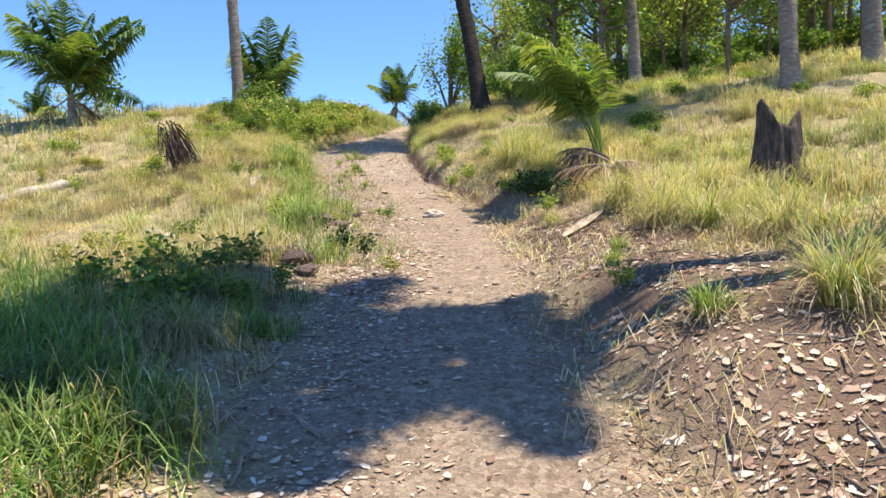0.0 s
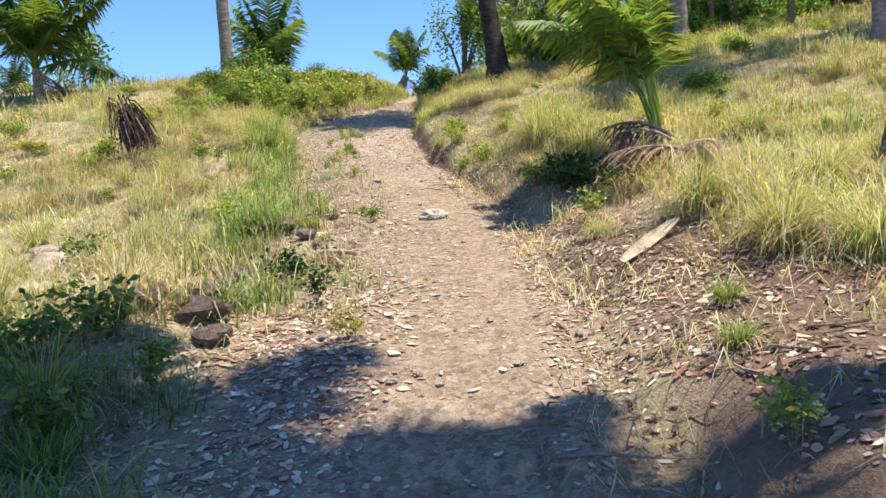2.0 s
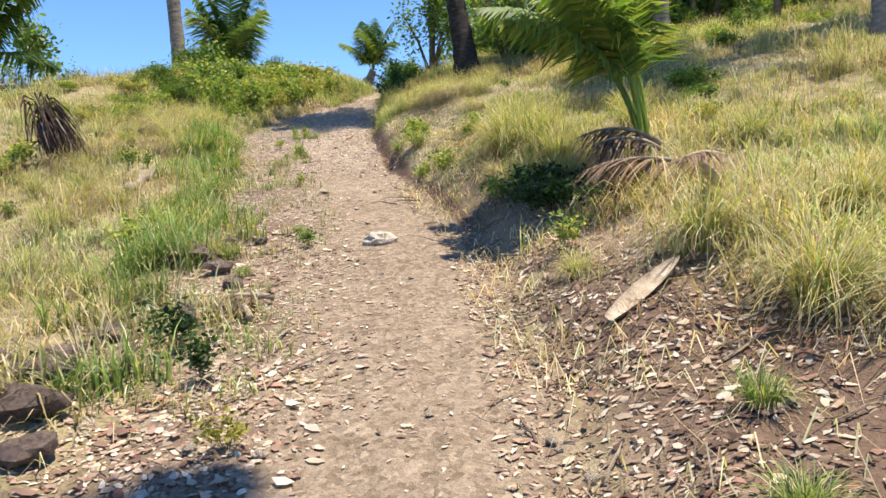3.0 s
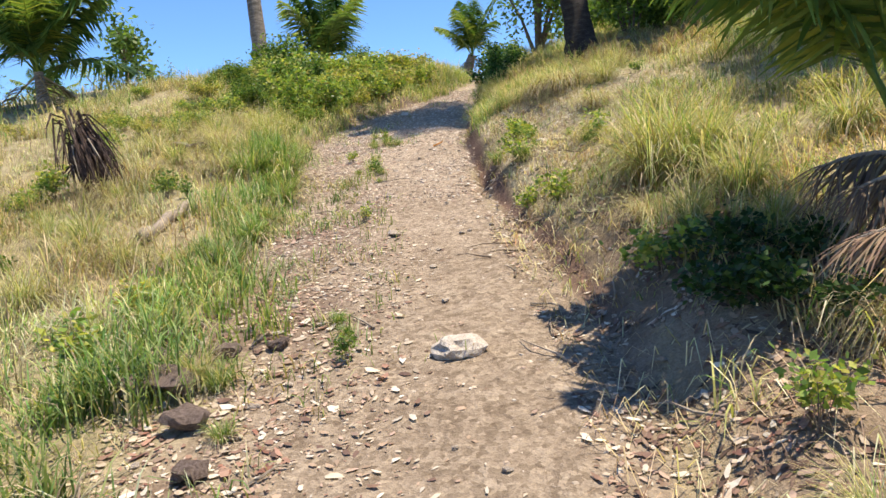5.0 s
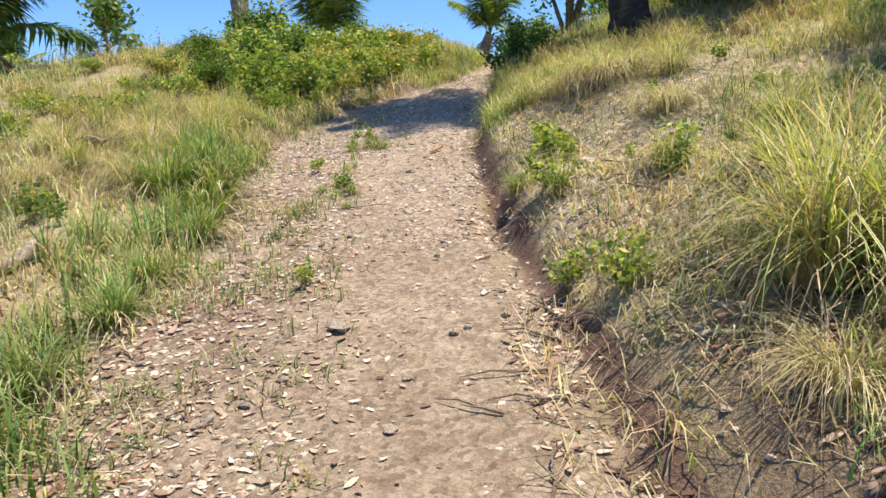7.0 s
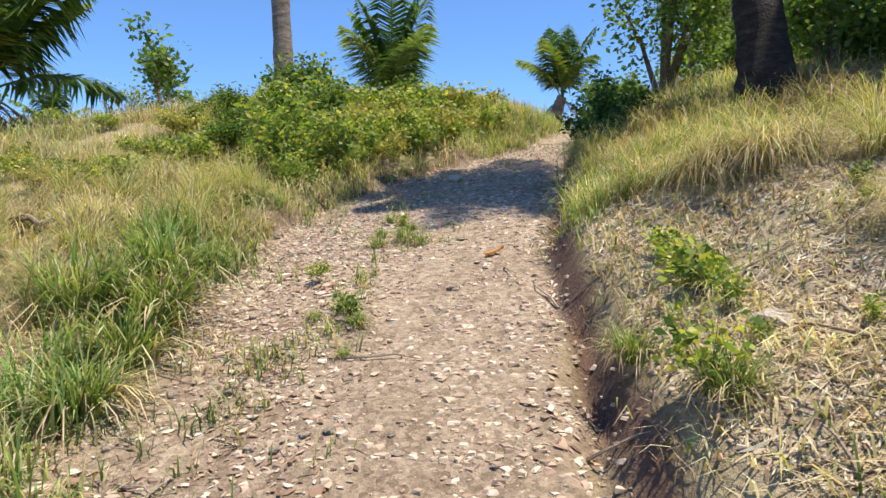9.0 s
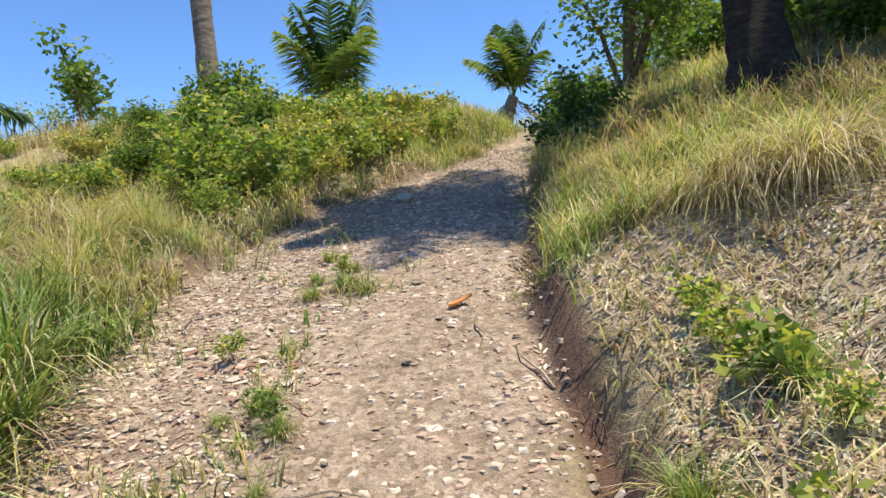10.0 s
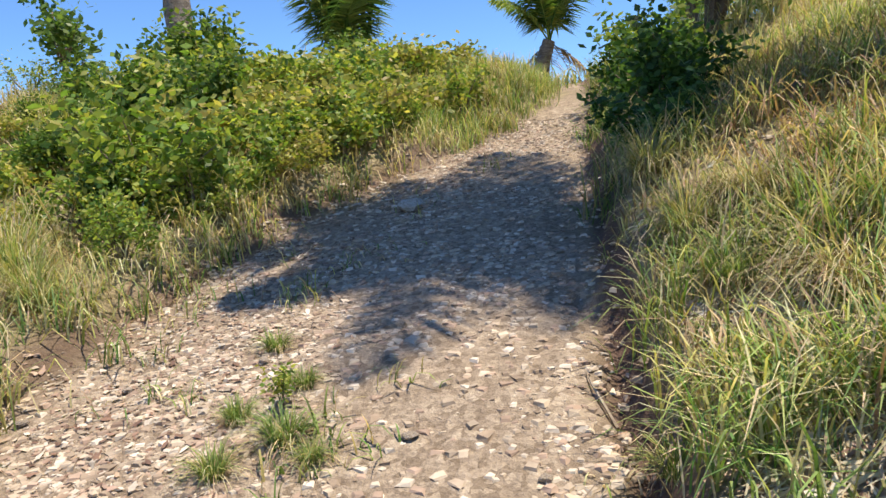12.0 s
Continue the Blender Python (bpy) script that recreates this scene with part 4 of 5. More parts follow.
for k, (x, y, s) in enumerate(((-3.0, 14.6, 1.25), (-2.85, 14.2, 1.15), (-3.2, 15.0, 1.2), (-2.7, 13.7, 1.05), (-3.35, 14.4, 1.2), (-2.55, 12.8, 0.8), (-2.4, 12.2, 0.8), (-2.3, 11.5, 0.75), (-2.15, 10.9, 0.7), (-1.35, 9.3, 0.5), (-0.95, 10.1, 0.3), (-1.1, 8.8, 0.3), (1.5, 3.65, 0.6), (1.35, 5.3, 0.45), (1.55, 6.0, 0.4), (-0.25, 14.1, 0.55), (0.1, 14.4, 0.5), (0.45, 12.15, 0.5), (0.05, 13.5, 0.5), (-1.6, 5.4, 0.7), (-2.0, 5.0, 0.8), (-1.7, 4.4, 0.8), (-2.2, 3.9, 0.9), (-1.8, 3.3, 0.8), (-1.4, 4.9, 0.6), (-2.3, 3.0, 0.9), (-0.5, 16.9, 0.5), (-0.75, 16.3, 0.35))):
    tuft("green", x, y, s, k)


def weed(x, y, s, seed, cols, label, leaf=0.09):
    """A broad-leaved weed: short stems with flat leaves in whorls."""
    r = np.random.default_rng(seed)
    w = thing("weed", label, "weed", at=on(x, y))
    stems, lv = [], []
    for k in range(9):
        az, out = r.uniform(0, 2 * np.pi), s * r.uniform(0.1, 0.4)
        tip = (math.cos(az) * out, math.sin(az) * out, s * r.uniform(0.35, 0.8))
        stems.append(tube([(0, 0, -0.02), (tip[0] * 0.4, tip[1] * 0.4, tip[2] * 0.6), tip], [0.006 * s, 0.005 * s, 0.002 * s], 4))
        lv += [(tip[0] * f, tip[1] * f, tip[2] * f) for f in (0.6, 0.8, 1.0)]
    for st in stems:
        part("stem", mesh_tris("stem", *st), BARK, w)
    V, T, C = leaves(np.array(lv), np.array((0.09, 0.09, 0.05)) * s, 230, leaf * s * 1.35, cols, r)
    part("foliage", mesh_tris("foliage", V, T, C), LEAF, w)


YELLOWISH = np.array([(0.36, 0.34, 0.07), (0.5, 0.42, 0.10), (0.22, 0.24, 0.05)])
weed(0.02, 14.45, 0.3, 1, BRIGHT, "broad-leaved green weed on the bank", 0.15)
weed(-0.05, 14.75, 0.26, 2, BRIGHT, "broad-leaved green weed on the bank")
weed(0.12, 14.1, 0.24, 3, BRIGHT, "broad-leaved green weed on the bank")
weed(0.0, 13.5, 0.35, 4, BRIGHT, "small green weed at the bank's foot")
weed(-0.1, 15.0, 0.28, 5, BRIGHT, "small green weed on the bank")
weed(0.38, 12.05, 0.4, 6, BRIGHT, "small green weed on bare soil")
weed(-0.44, 6.2, 0.22, 7, YELLOWISH, "small yellowing weed on the trail's edge")
weed(1.25, 4.55, 0.28, 8, BRIGHT, "small green weed among dead leaves")
weed(-0.78, 6.9, 0.3, 9, DARKG, "dark green weed at the trail's edge")
weed(-1.05, 7.3, 0.35, 10, DARKG, "dark green weed at the trail's edge")
for k, (x, y, q) in enumerate(((-1.8, 5.6, 0.5), (-2.1, 5.1, 0.5), (-1.65, 6.0, 0.42), (-2.3, 5.7, 0.5), (-1.5, 5.1, 0.4), (-1.9, 4.5, 0.5), (-2.5, 4.9, 0.5), (-1.3, 5.6, 0.32))):
    weed(x, y, q, 500 + k, SHRUB_COLS, "dark green leafy weed beside the trail")
weed(0.12, 12.5, 0.3, 11, BRIGHT, "small green weed on the bank's edge")
weed(1.25, 8.5, 0.35, 12, BRIGHT, "pale green weed under dead fronds")
weed(0.8, 13.3, 0.36, 13, BRIGHT, "green weed on the slope")
weed(-5.75, 14.0, 0.6, 14, BRIGHT, "green weed beside the root mass")
weed(-5.95, 14.3, 0.5, 15, BRIGHT, "green weed beside the root mass")


for k, (x, y, q) in enumerate(((-4.0, 15.2, 0.75), (-4.4, 15.9, 0.8), (-4.2, 16.9, 0.7), (-4.8, 16.6, 0.75), (-3.9, 14.7, 0.6), (-4.3, 17.7, 0.7), (-5.3, 15.6, 0.7), (-5.0, 17.4, 0.75), (-3.75, 16.1, 0.55), (-5.6, 16.8, 0.7), (-4.7, 14.5, 0.65), (-3.8, 17.3, 0.5))):
    tuft(("fountain", "straw", "fountain")[k % 3], x, y, q, k)


for k, (x, y, q) in enumerate(((-2.05, 16.5, 0.42), (-2.22, 16.3, 0.36), (-2.3, 16.62, 0.3), (-1.9, 16.38, 0.28), (-2.12, 16.85, 0.24), (-1.95, 15.02, 0.34), (-1.78, 14.78, 0.3), (-2.08, 14.86, 0.22), (-2.42, 17.2, 0.3), (-1.7, 14.4, 0.2), (-0.85, 9.9, 0.24))):
    tuft("green", x, y, q, k)
for k, (x, y) in enumerate(((-2.15, 16.7), (-1.86, 14.85), (-2.3, 15.4), (-0.75, 9.55), (-1.45, 12.7))):
    weed(x, y, 0.22, 600 + k, (BRIGHT, SHRUB_COLS)[k % 2], "small green weed rooted in the gravel")


lr = random.Random(33)
for k in range(46):
    y = lr.uniform(3.5, 19.5)
    x = float(edges(y)[1]) - lr.uniform(0.5, 5.5)
    tuft(("straw", "fountain", "straw", "green")[k % 4], x, y, lr.uniform(0.32, 0.6), k)
for k in range(34):
    y = lr.uniform(4.5, 19)
    x = float(edges(y)[1]) - lr.uniform(0.1, 5.5)
    weed(x, y, lr.uniform(0.25, 0.45), 300 + k, (BRIGHT, GOLDEN, SHRUB_COLS)[k % 3], ("small green weed in the grass", "yellowing weed in the grass", "dark green weed in the grass")[k % 3])
for k in range(14):
    y = lr.uniform(11.5, 18)
    x = float(edges(y)[0]) + lr.uniform(0.25, 2.4)
    weed(x, y, lr.uniform(0.13, 0.24), 400 + k, (BRIGHT, SHRUB_COLS)[k % 2], "small green weed on the slope")


# ---- stumps, logs, dead fronds ----
def rock_mesh(seed, rough=0.3, flat=0.6, sub=2):
    bm = bmesh.new()
    bmesh.ops.create_icosphere(bm, subdivisions=sub, radius=0.5)
    r = random.Random(seed)
    o = Vector((r.uniform(0, 50), r.uniform(0, 50), r.uniform(0, 50)))
    for v in bm.verts:
        f = 1 + rough * noise.noise(v.co * 1.7 + o) + rough * 0.5 * noise.noise(v.co * 4 + o)
        v.co *= f
        v.co.z *= flat
    me = bpy.data.meshes.new("rock")
    bm.to_mesh(me)
    bm.free()
    return me


def build_stump(at):
    st = thing("tree_stump", "weathered grey stump with a notched, split top", "stump", at=at)
    V, T = [], []
    sides, rows = 40, 22
    for j in range(rows):
        s = j / (rows - 1)
        for k in range(sides):
            th = 2 * math.pi * k / sides
            # two peaks with a notch between, the far side cut lower
            near_to = lambda c, w: math.exp(-((((th - c + math.pi) % (2 * math.pi) - math.pi) / w) ** 2))
            top = 0.68 + 0.40 * near_to(3.3, 0.85) + 0.26 * near_to(6.0, 0.62) + 0.06 * near_to(1.6, 0.7) + 0.02 * math.sin(7 * th) + 0.015 * math.sin(11 * th + 1)
            z = top * s - 0.12 * (1 - s)
            rad = 0.29 + 0.11 * math.exp(-max(z, 0) / 0.2) + 0.03 * math.cos(5 * th + 0.4) * (1 - s * 0.5) + 0.016 * math.sin(13 * th + 2 * s) - 0.06 * s
            rad -= 0.07 * math.exp(-(((th - 4.75) / 0.16) ** 2))
            V.append((math.cos(th) * rad, math.sin(th) * rad, z))
    for j in range(rows - 1):
        for k in range(sides):
            a, b = j * sides + k, j * sides + (k + 1) % sides
            T += [(a, b, b + sides), (a, b + sides, a + sides)]
    c = len(V)
    V.append((0.03, 0.04, 0.62))
    for k in range(sides):
        T.append(((rows - 1) * sides + k, (rows - 1) * sides + (k + 1) % sides, c))
    part("trunk", mesh_tris("trunk", V, T, smooth_on=True), STUMPW, st)
    for k in range(9):
        az = k * 0.7 + 0.3
        L = 0.32 + 0.1 * math.sin(k * 5)
        pts = [(math.cos(az) * (0.3 + L * f), math.sin(az) * (0.3 + L * f), 0.14 * (1 - f) ** 2 - 0.03) for f in (0, 0.35, 0.7, 1.0)]
        part("root", mesh_tris("root", *tube(pts, [0.06, 0.045, 0.03, 0.015], 7), smooth_on=True), STUMPW, st)


build_stump(on(4.06, 8.5, -0.1))


def build_root_mass(at):
    rm = thing("root_mass", "dark fibrous palm root mass with hanging dead strips", "stump", at=at)
    body = part("root_ball", rock_mesh(9, 0.5, 1.0, 3), ROOTS, rm)
    body.scale, body.location, body.rotation_euler = (0.34, 0.36, 0.95), (-0.06, 0, 0.34), Euler((0.1, -0.27, 0.4))
    r = random.Random(8)
    for k in range(150):
        az = r.uniform(-1.9, 1.2) if k % 3 else r.uniform(0, 2 * math.pi)
        o, z0 = r.uniform(0.02, 0.14), r.uniform(0.3, 0.92) + 0.1 * math.sin(k)
        out, drop = o + r.uniform(0.06, 0.26), r.uniform(0.3, 1.0)
        d = Vector((math.cos(az), math.sin(az), 0))
        w = Vector((r.uniform(-0.12, 0.12), r.uniform(-0.12, 0.12), 0))
        up = Vector((-0.28, 0, 1))
        pts = [d * o + up * z0, d * (out * 0.7) + up * (z0 + r.uniform(-0.02, 0.1)) + w * 0.4, d * out + up * (z0 - drop * 0.45 * z0) + w, d * (out + 0.04) + up * (z0 * (1 - drop) - 0.03) + w * 1.4]
        part("dead_strip", mesh_tris("dead_strip", *tube(pts, [0.008, 0.015, 0.009, 0.002], 4)), (ROOTS, DEADWOOD)[k % 9 == 0], rm)


build_root_mass(on(-5.3, 14.25, -0.05))


def log(points, r, label, material, name="fallen_log"):
    pts = [Vector(p) for p in points]
    n = 12
    line = [pts[0].lerp(pts[1], k / (n - 1)) + Vector((0, 0, 0.02 * math.sin(k * 1.3))) for k in range(n)]
    me = mesh_tris("log", *tube([p - pts[0] for p in line], [r * (1 + 0.08 * math.sin(k * 2.1)) * (1 - 0.25 * k / n) for k in range(n)], 10), smooth_on=True)
    ob = tagged(part(name, me, material), label, "log")
    ob.location = pts[0]


log((on(-8.3, 11.8, 0.08), on(-7.3, 13.8, 0.08)), 0.12, "bleached pale fallen log lying in the grass", PALEWOOD)
log((on(-3.3, 11.85, 0.06), on(-3.4, 12.9, 0.09)), 0.06, "short grey dead branch lying in the grass", DEADWOOD)
log((on(0.5, 18.7, 0.05), on(-0.15, 18.35, 0.05)), 0.035, "brown dead branch lying on the bank", BARK)


def leaflet_mesh(length, seed, tone=1.0):
    r = np.random.default_rng(seed)
    V, T = [], []
    for q in np.linspace(0, 1, 6):
        w = 0.0085 * math.sin(math.pi * min(1, 0.2 + q * 0.8)) + 0.001
        c = Vector((length * q, 0, -0.55 * length * q ** 1.8))
        V += [c + Vector((0, -w, 0.004)), c + Vector((0, w, 0))]
    for k in range(5):
        a = 2 * k
        T += [(a, a + 1, a + 3), (a, a + 3, a + 2)]
    c = FDRY[seed % 3] * (0.62 if seed % 2 else 0.95) * tone
    return mesh_tris("leaflet", [tuple(v) for v in V], T, np.tile(c, (len(V), 1)))


LEAFLETS = [leaflet_mesh(0.5, k) for k in range(6)]
BLEACHED = [leaflet_mesh(0.5, 6 + k, 1.35) for k in range(3)]


def dead_frond(x, y, dz, rise, az, L, label="withered brown palm frond drooping over the bank", leaf_set=None, sweep=(0.5, 1.1)):
    """A dry frond: an arched stalk with thin leaflets hanging from it."""
    f = thing("dead_frond", label, "palm frond", "dead fronds", on(x, y))
    n = 9
    pts = []
    px, pz = 0.0, dz
    for k in range(n):
        pts.append(Vector((px, 0, pz)))
        a = rise - 1.5 * rise * k / n - 0.25 * k / n
        px, pz = px + L / n * math.cos(a), pz + L / n * math.sin(a)
    turn = Matrix.Rotation(az, 4, "Z")
    me = mesh_tris("stalk", *tube([turn @ p for p in pts], [0.022 - 0.0018 * k for k in range(n)], 6), smooth_on=True)
    part("stalk", me, DEADWOOD, f)
    r = random.Random(int(x * 100))
    for k in range(92):
        u = 0.15 + 0.85 * (k // 2) / 46
        i = min(int(u * (n - 1)), n - 2)
        p = pts[i].lerp(pts[i + 1], u * (n - 1) - i)
        lf = part("leaflet", (leaf_set or LEAFLETS)[k % len(leaf_set or LEAFLETS)], DRY, f)
        side = 1 if k % 2 else -1
        lf.location = turn @ p
        lf.rotation_euler = Euler((r.uniform(-0.5, 0.5), r.uniform(-0.1, 0.5), az + side * r.uniform(*sweep)))
        q = (0.5 + 0.6 * math.sin(math.pi * min(1, u + 0.1))) * r.uniform(0.7, 1.1) * L
        lf.scale = (q, q, q)


dead_frond(2.3, 9.75, 0.34, 0.55, 3.45, 0.85, sweep=(0.15, 0.7))
dead_frond(2.25, 9.6, 0.30, 0.42, 3.7, 0.8, "dark withered palm frond arched over the weeds", sweep=(0.1, 0.5))
dead_frond(2.35, 9.2, 0.2, 0.25, 3.35, 0.9, "bleached palm frond with long straw-coloured leaflets", BLEACHED, (0.05, 0.5))
dead_frond(2.5, 8.9, 0.24, 0.2, 3.9, 0.6, "bleached palm frond hanging over the grass", BLEACHED)
dead_frond(-4.7, 15.5, 0.1, 0.3, 2.6, 0.8, "dark withered palm frond heaped in the grass", sweep=(0.2, 0.9))
dead_frond(-4.9, 15.7, 0.08, 0.3, 0.4, 0.7, "dark withered palm frond heaped in the grass", sweep=(0.2, 0.9))
dead_frond(1.75, 18.6, 0.12, 0.15, 2.9, 0.6)
dead_frond(-0.75, 7.7, 0.05, 0.25, 2.0, 0.62, "small bleached frond flattened on the ground", BLEACHED)
dead_frond(-0.7, 8.1, 0.05, 0.2, 3.3, 0.6, "small bleached frond flattened on the ground", BLEACHED)


def spathe(at, rz, s, label):
    """A dry pointed sheath, split along its length and curled like a boat."""
    V, T = [], []
    n, m = 14, 7
    for i in range(n):
        u = i / (n - 1)
        w = 0.055 * math.sin(math.pi * min(1, 0.12 + u * 0.88)) ** 0.7
        for j in range(m):
            a = (j / (m - 1) - 0.5) * 2.6
            V.append((math.sin(a) * w, u * 0.62, 0.09 * u * u + 0.03 + (1 - math.cos(a)) * w * 0.8))
    for i in range(n - 1):
        for j in range(m - 1):
            a = i * m + j
            T += [(a, a + 1, a + m + 1), (a, a + m + 1, a + m)]
    v = np.array(V)
    both = np.concatenate([v, v + np.array((0, 0, -0.008))])
    t = np.array(T)
    ob = tagged(part("palm_spathe", mesh_tris("spathe", both, np.concatenate([t, t[:, ::-1] + len(v)]), smooth_on=True), HUSK), label, "palm sheath")
    ob.location, ob.rotation_euler, ob.scale = at, Euler((0.25, 0.2, rz)), (s, s, s)


spathe(on(1.25, 7.1, 0.0), -0.77, 1.15, "pale dry palm sheath lying on the bank")
spathe(on(2.15, 8.0, 0.22), 2.6, 0.7, "curled pale dry husk in the grass")

# ---- stones, chips, leaves and twigs ----
ROCKS = [rock_mesh(100 + k, 0.75, 0.55, 2) for k in range(6)]


ROCK_SETS = {}


def stone(x, y, s, material, label, k=0, group="", sink=0.12, name="stone"):
    key = (material.name, k % 6)
    if key not in ROCK_SETS:
        ROCK_SETS[key] = ROCKS[k % 6].copy()
        ROCK_SETS[key].materials.append(material)
    ob = tagged(new(name, ROCK_SETS[key]), label, "stone", group)
    ob.location, ob.rotation_euler, ob.scale = on(x, y, s * 0.28 - s * sink), Euler((0.1 * math.sin(k), 0.1 * math.cos(k), k * 1.9)), (s, s * (0.7 + 0.06 * (k % 5)), s)


ROCKS.append(rock_mesh(78, 0.6, 0.5, 3))
flat_stone = tagged(part("stone", ROCKS[-1], WHITE_STONE), "flat rough whitish chalk stone set in the trail", "stone")
flat_stone.location, flat_stone.rotation_euler, flat_stone.scale = on(-0.15, 9.6, 0.03), Euler((0.1, 0.05, 0.7)), (0.27, 0.22, 0.3)
stone(-2.75, 7.2, 0.75, STONE, "pale chalk outcrop in the grass", 1, sink=0.40)
stone(-2.6, 6.6, 0.5, STONE, "pale chalk outcrop in the grass", 3, sink=0.38)
stone(-2.95, 8.0, 0.6, STONE, "pale chalk outcrop in the grass", 5, sink=0.4)
stone(-3.55, 8.5, 0.26, STONE, "pale rounded boulder showing in the grass", 2)
stone(-3.3, 8.4, 0.5, STONE, "pale chalk outcrop in the grass", 4, sink=0.36)
stone(0.03, 14.75, 0.13, WHITE_STONE, "small white stone on the bank", 3)
stone(0.27, 13.95, 0.16, WHITE_STONE, "pale block of stone on the bank", 5)
stone(-2.6, 13.75, 0.13, WHITE_STONE, "pale stone at the trail's edge", 0)
stone(-2.31, 19.2, 0.17, WHITE_STONE, "pale stone lying in the shade on the trail", 4)
stone(-1.02, 12.07, 0.13, STONE, "pale stone on the trail", 1)
for k, (x, y, s) in enumerate(((-1.85, 9.6, 0.26), (-1.55, 9.25, 0.3), (-1.75, 9.2, 0.22), (-1.45, 9.6, 0.2), (-1.95, 9.9, 0.2), (-1.3, 8.9, 0.22), (-1.15, 7.8, 0.2), (-1.5, 7.5, 0.2), (-1.5, 6.8, 0.3), (-1.6, 7.15, 0.26), (-1.35, 6.45, 0.28), (-1.75, 6.55, 0.26), (-1.25, 7.05, 0.2), (-1.2, 6.15, 0.22), (-1.1, 8.5, 0.14), (-1.6, 8.2, 0.16), (-1.85, 7.0, 0.2), (-1.2, 9.75, 0.13), (-1.95, 9.35, 0.2))):
    stone(x, y, s, GREY_STONE, "grey-brown rough stone beside the trail", k, "grey stones beside the trail", 0.02)
sr = random.Random(11)
for k in range(170):
    y = sr.uniform(2.5, 20)
    r_e, l_e = (float(v) for v in edges(y))
    x = sr.uniform(l_e - 0.2, r_e + 0.1) if k % 3 else sr.uniform(r_e, r_e + 1.6) if y < 9 else sr.uniform(l_e - 0.1, l_e + 0.8)
    stone(x, y, sr.uniform(0.025, 0.065), STONE, "small pale limestone lump on the trail", k, "limestone lumps")


def chips(label, x, y, size, base, spread, material, name, seed, flat=0.55):
    """Broken stone: a small angular lump each."""
    r = np.random.default_rng(seed)
    n = len(x)
    c = np.c_[x, y, height(x, y)]
    th = r.uniform(0, 2 * np.pi, n)
    s = size * r.uniform(0.45, 1.4, n) ** 1.5
    square = np.array([(-1, -1, -0.5), (1, -1, -0.5), (1, 1, -0.5), (-1, 1, -0.5), (-0.75, -0.7, 0.7), (0.7, -0.75, 0.7), (0.75, 0.7, 0.7), (-0.7, 0.75, 0.7)])
    d = (square[None] * np.stack([np.ones(n), r.uniform(0.5, 1.0, n), r.uniform(0.6, 1.1, n)], -1)[:, None] + r.normal(0, 0.17, (n, 8, 3))) * s[:, None, None] * 0.8
    d[:, :, 2] *= flat
    rx = d[:, :, 0] * np.cos(th)[:, None] - d[:, :, 1] * np.sin(th)[:, None]
    ry = d[:, :, 0] * np.sin(th)[:, None] + d[:, :, 1] * np.cos(th)[:, None]
    V = np.stack([rx, ry, d[:, :, 2]], -1) + c[:, None]
    F = np.array([(4, 5, 6), (4, 6, 7), (0, 1, 5), (0, 5, 4), (1, 2, 6), (1, 6, 5), (2, 3, 7), (2, 7, 6), (3, 0, 4), (3, 4, 7)])
    T = (np.arange(n) * 8)[:, None, None] + F[None]
    col = np.array(base)[r.integers(len(base), size=n)] * r.uniform(1 - spread, 1 + spread, (n, 1))
    return tagged(part(name, mesh_tris(name, V.reshape(-1, 3), T.reshape(-1, 3), np.repeat(col, 8, 0)), material), label, "gravel", kind="stuff")


CHIP = leaf_mat("stone_chip", 0.9, 0.0)
EARTHY = [(0.42, 0.34, 0.245), (0.34, 0.265, 0.19), (0.50, 0.42, 0.31), (0.27, 0.19, 0.14)]
x, y = scatter(-0.8, 2.4, 11.5, 18, 10000, lambda x, y: smooth(0.05, 0.25, x - edges(y)[0]) * (1 - smooth(1.4, 2.4, x - edges(y)[0])) * smooth(0.2, 0.6, vnoise(x * 2.6, y * 2.6 + 31)))
chips("crumbly tan clods on the slope", x, y, 0.017, EARTHY, 0.25, CHIP, "gravel", 8, 0.5)
x, y = scatter(-3.6, 0.2, 6, 17, 9000, lambda x, y: smooth(0.45, 0.9, (edges(y)[0] - x) / (edges(y)[0] - edges(y)[1])) * (x > edges(y)[1] - 0.15) * smooth(0.3, 0.65, vnoise(x * 1.9 + 4, y * 1.9 + 2)))
chips("crumbled reddish clods along the trail's side", x, y, 0.02, EARTHY, 0.25, CHIP, "gravel", 9, 0.5)
PALE = [(0.47, 0.39, 0.295), (0.42, 0.34, 0.255), (0.56, 0.485, 0.39), (0.31, 0.24, 0.175), (0.38, 0.28, 0.21)]
SOILS = [(0.26, 0.19, 0.135), (0.19, 0.135, 0.1), (0.34, 0.27, 0.2)]


def tread(x, y):
    """Less gravel where feet have worn the trail smooth."""
    r, l = edges(y)
    u = (r - x) / (r - l)
    return 1 - 0.72 * np.exp(-(((u - 0.36 + 0.08 * np.sin(y * 1.3)) / 0.16) ** 2)) * (1 - 0.5 * smooth(16, 18, y))


def trail_keep(x, y):
    r, l = edges(y)
    return smooth(-0.1, 0.15, r - x) * smooth(-0.25, 0.1, x - l)


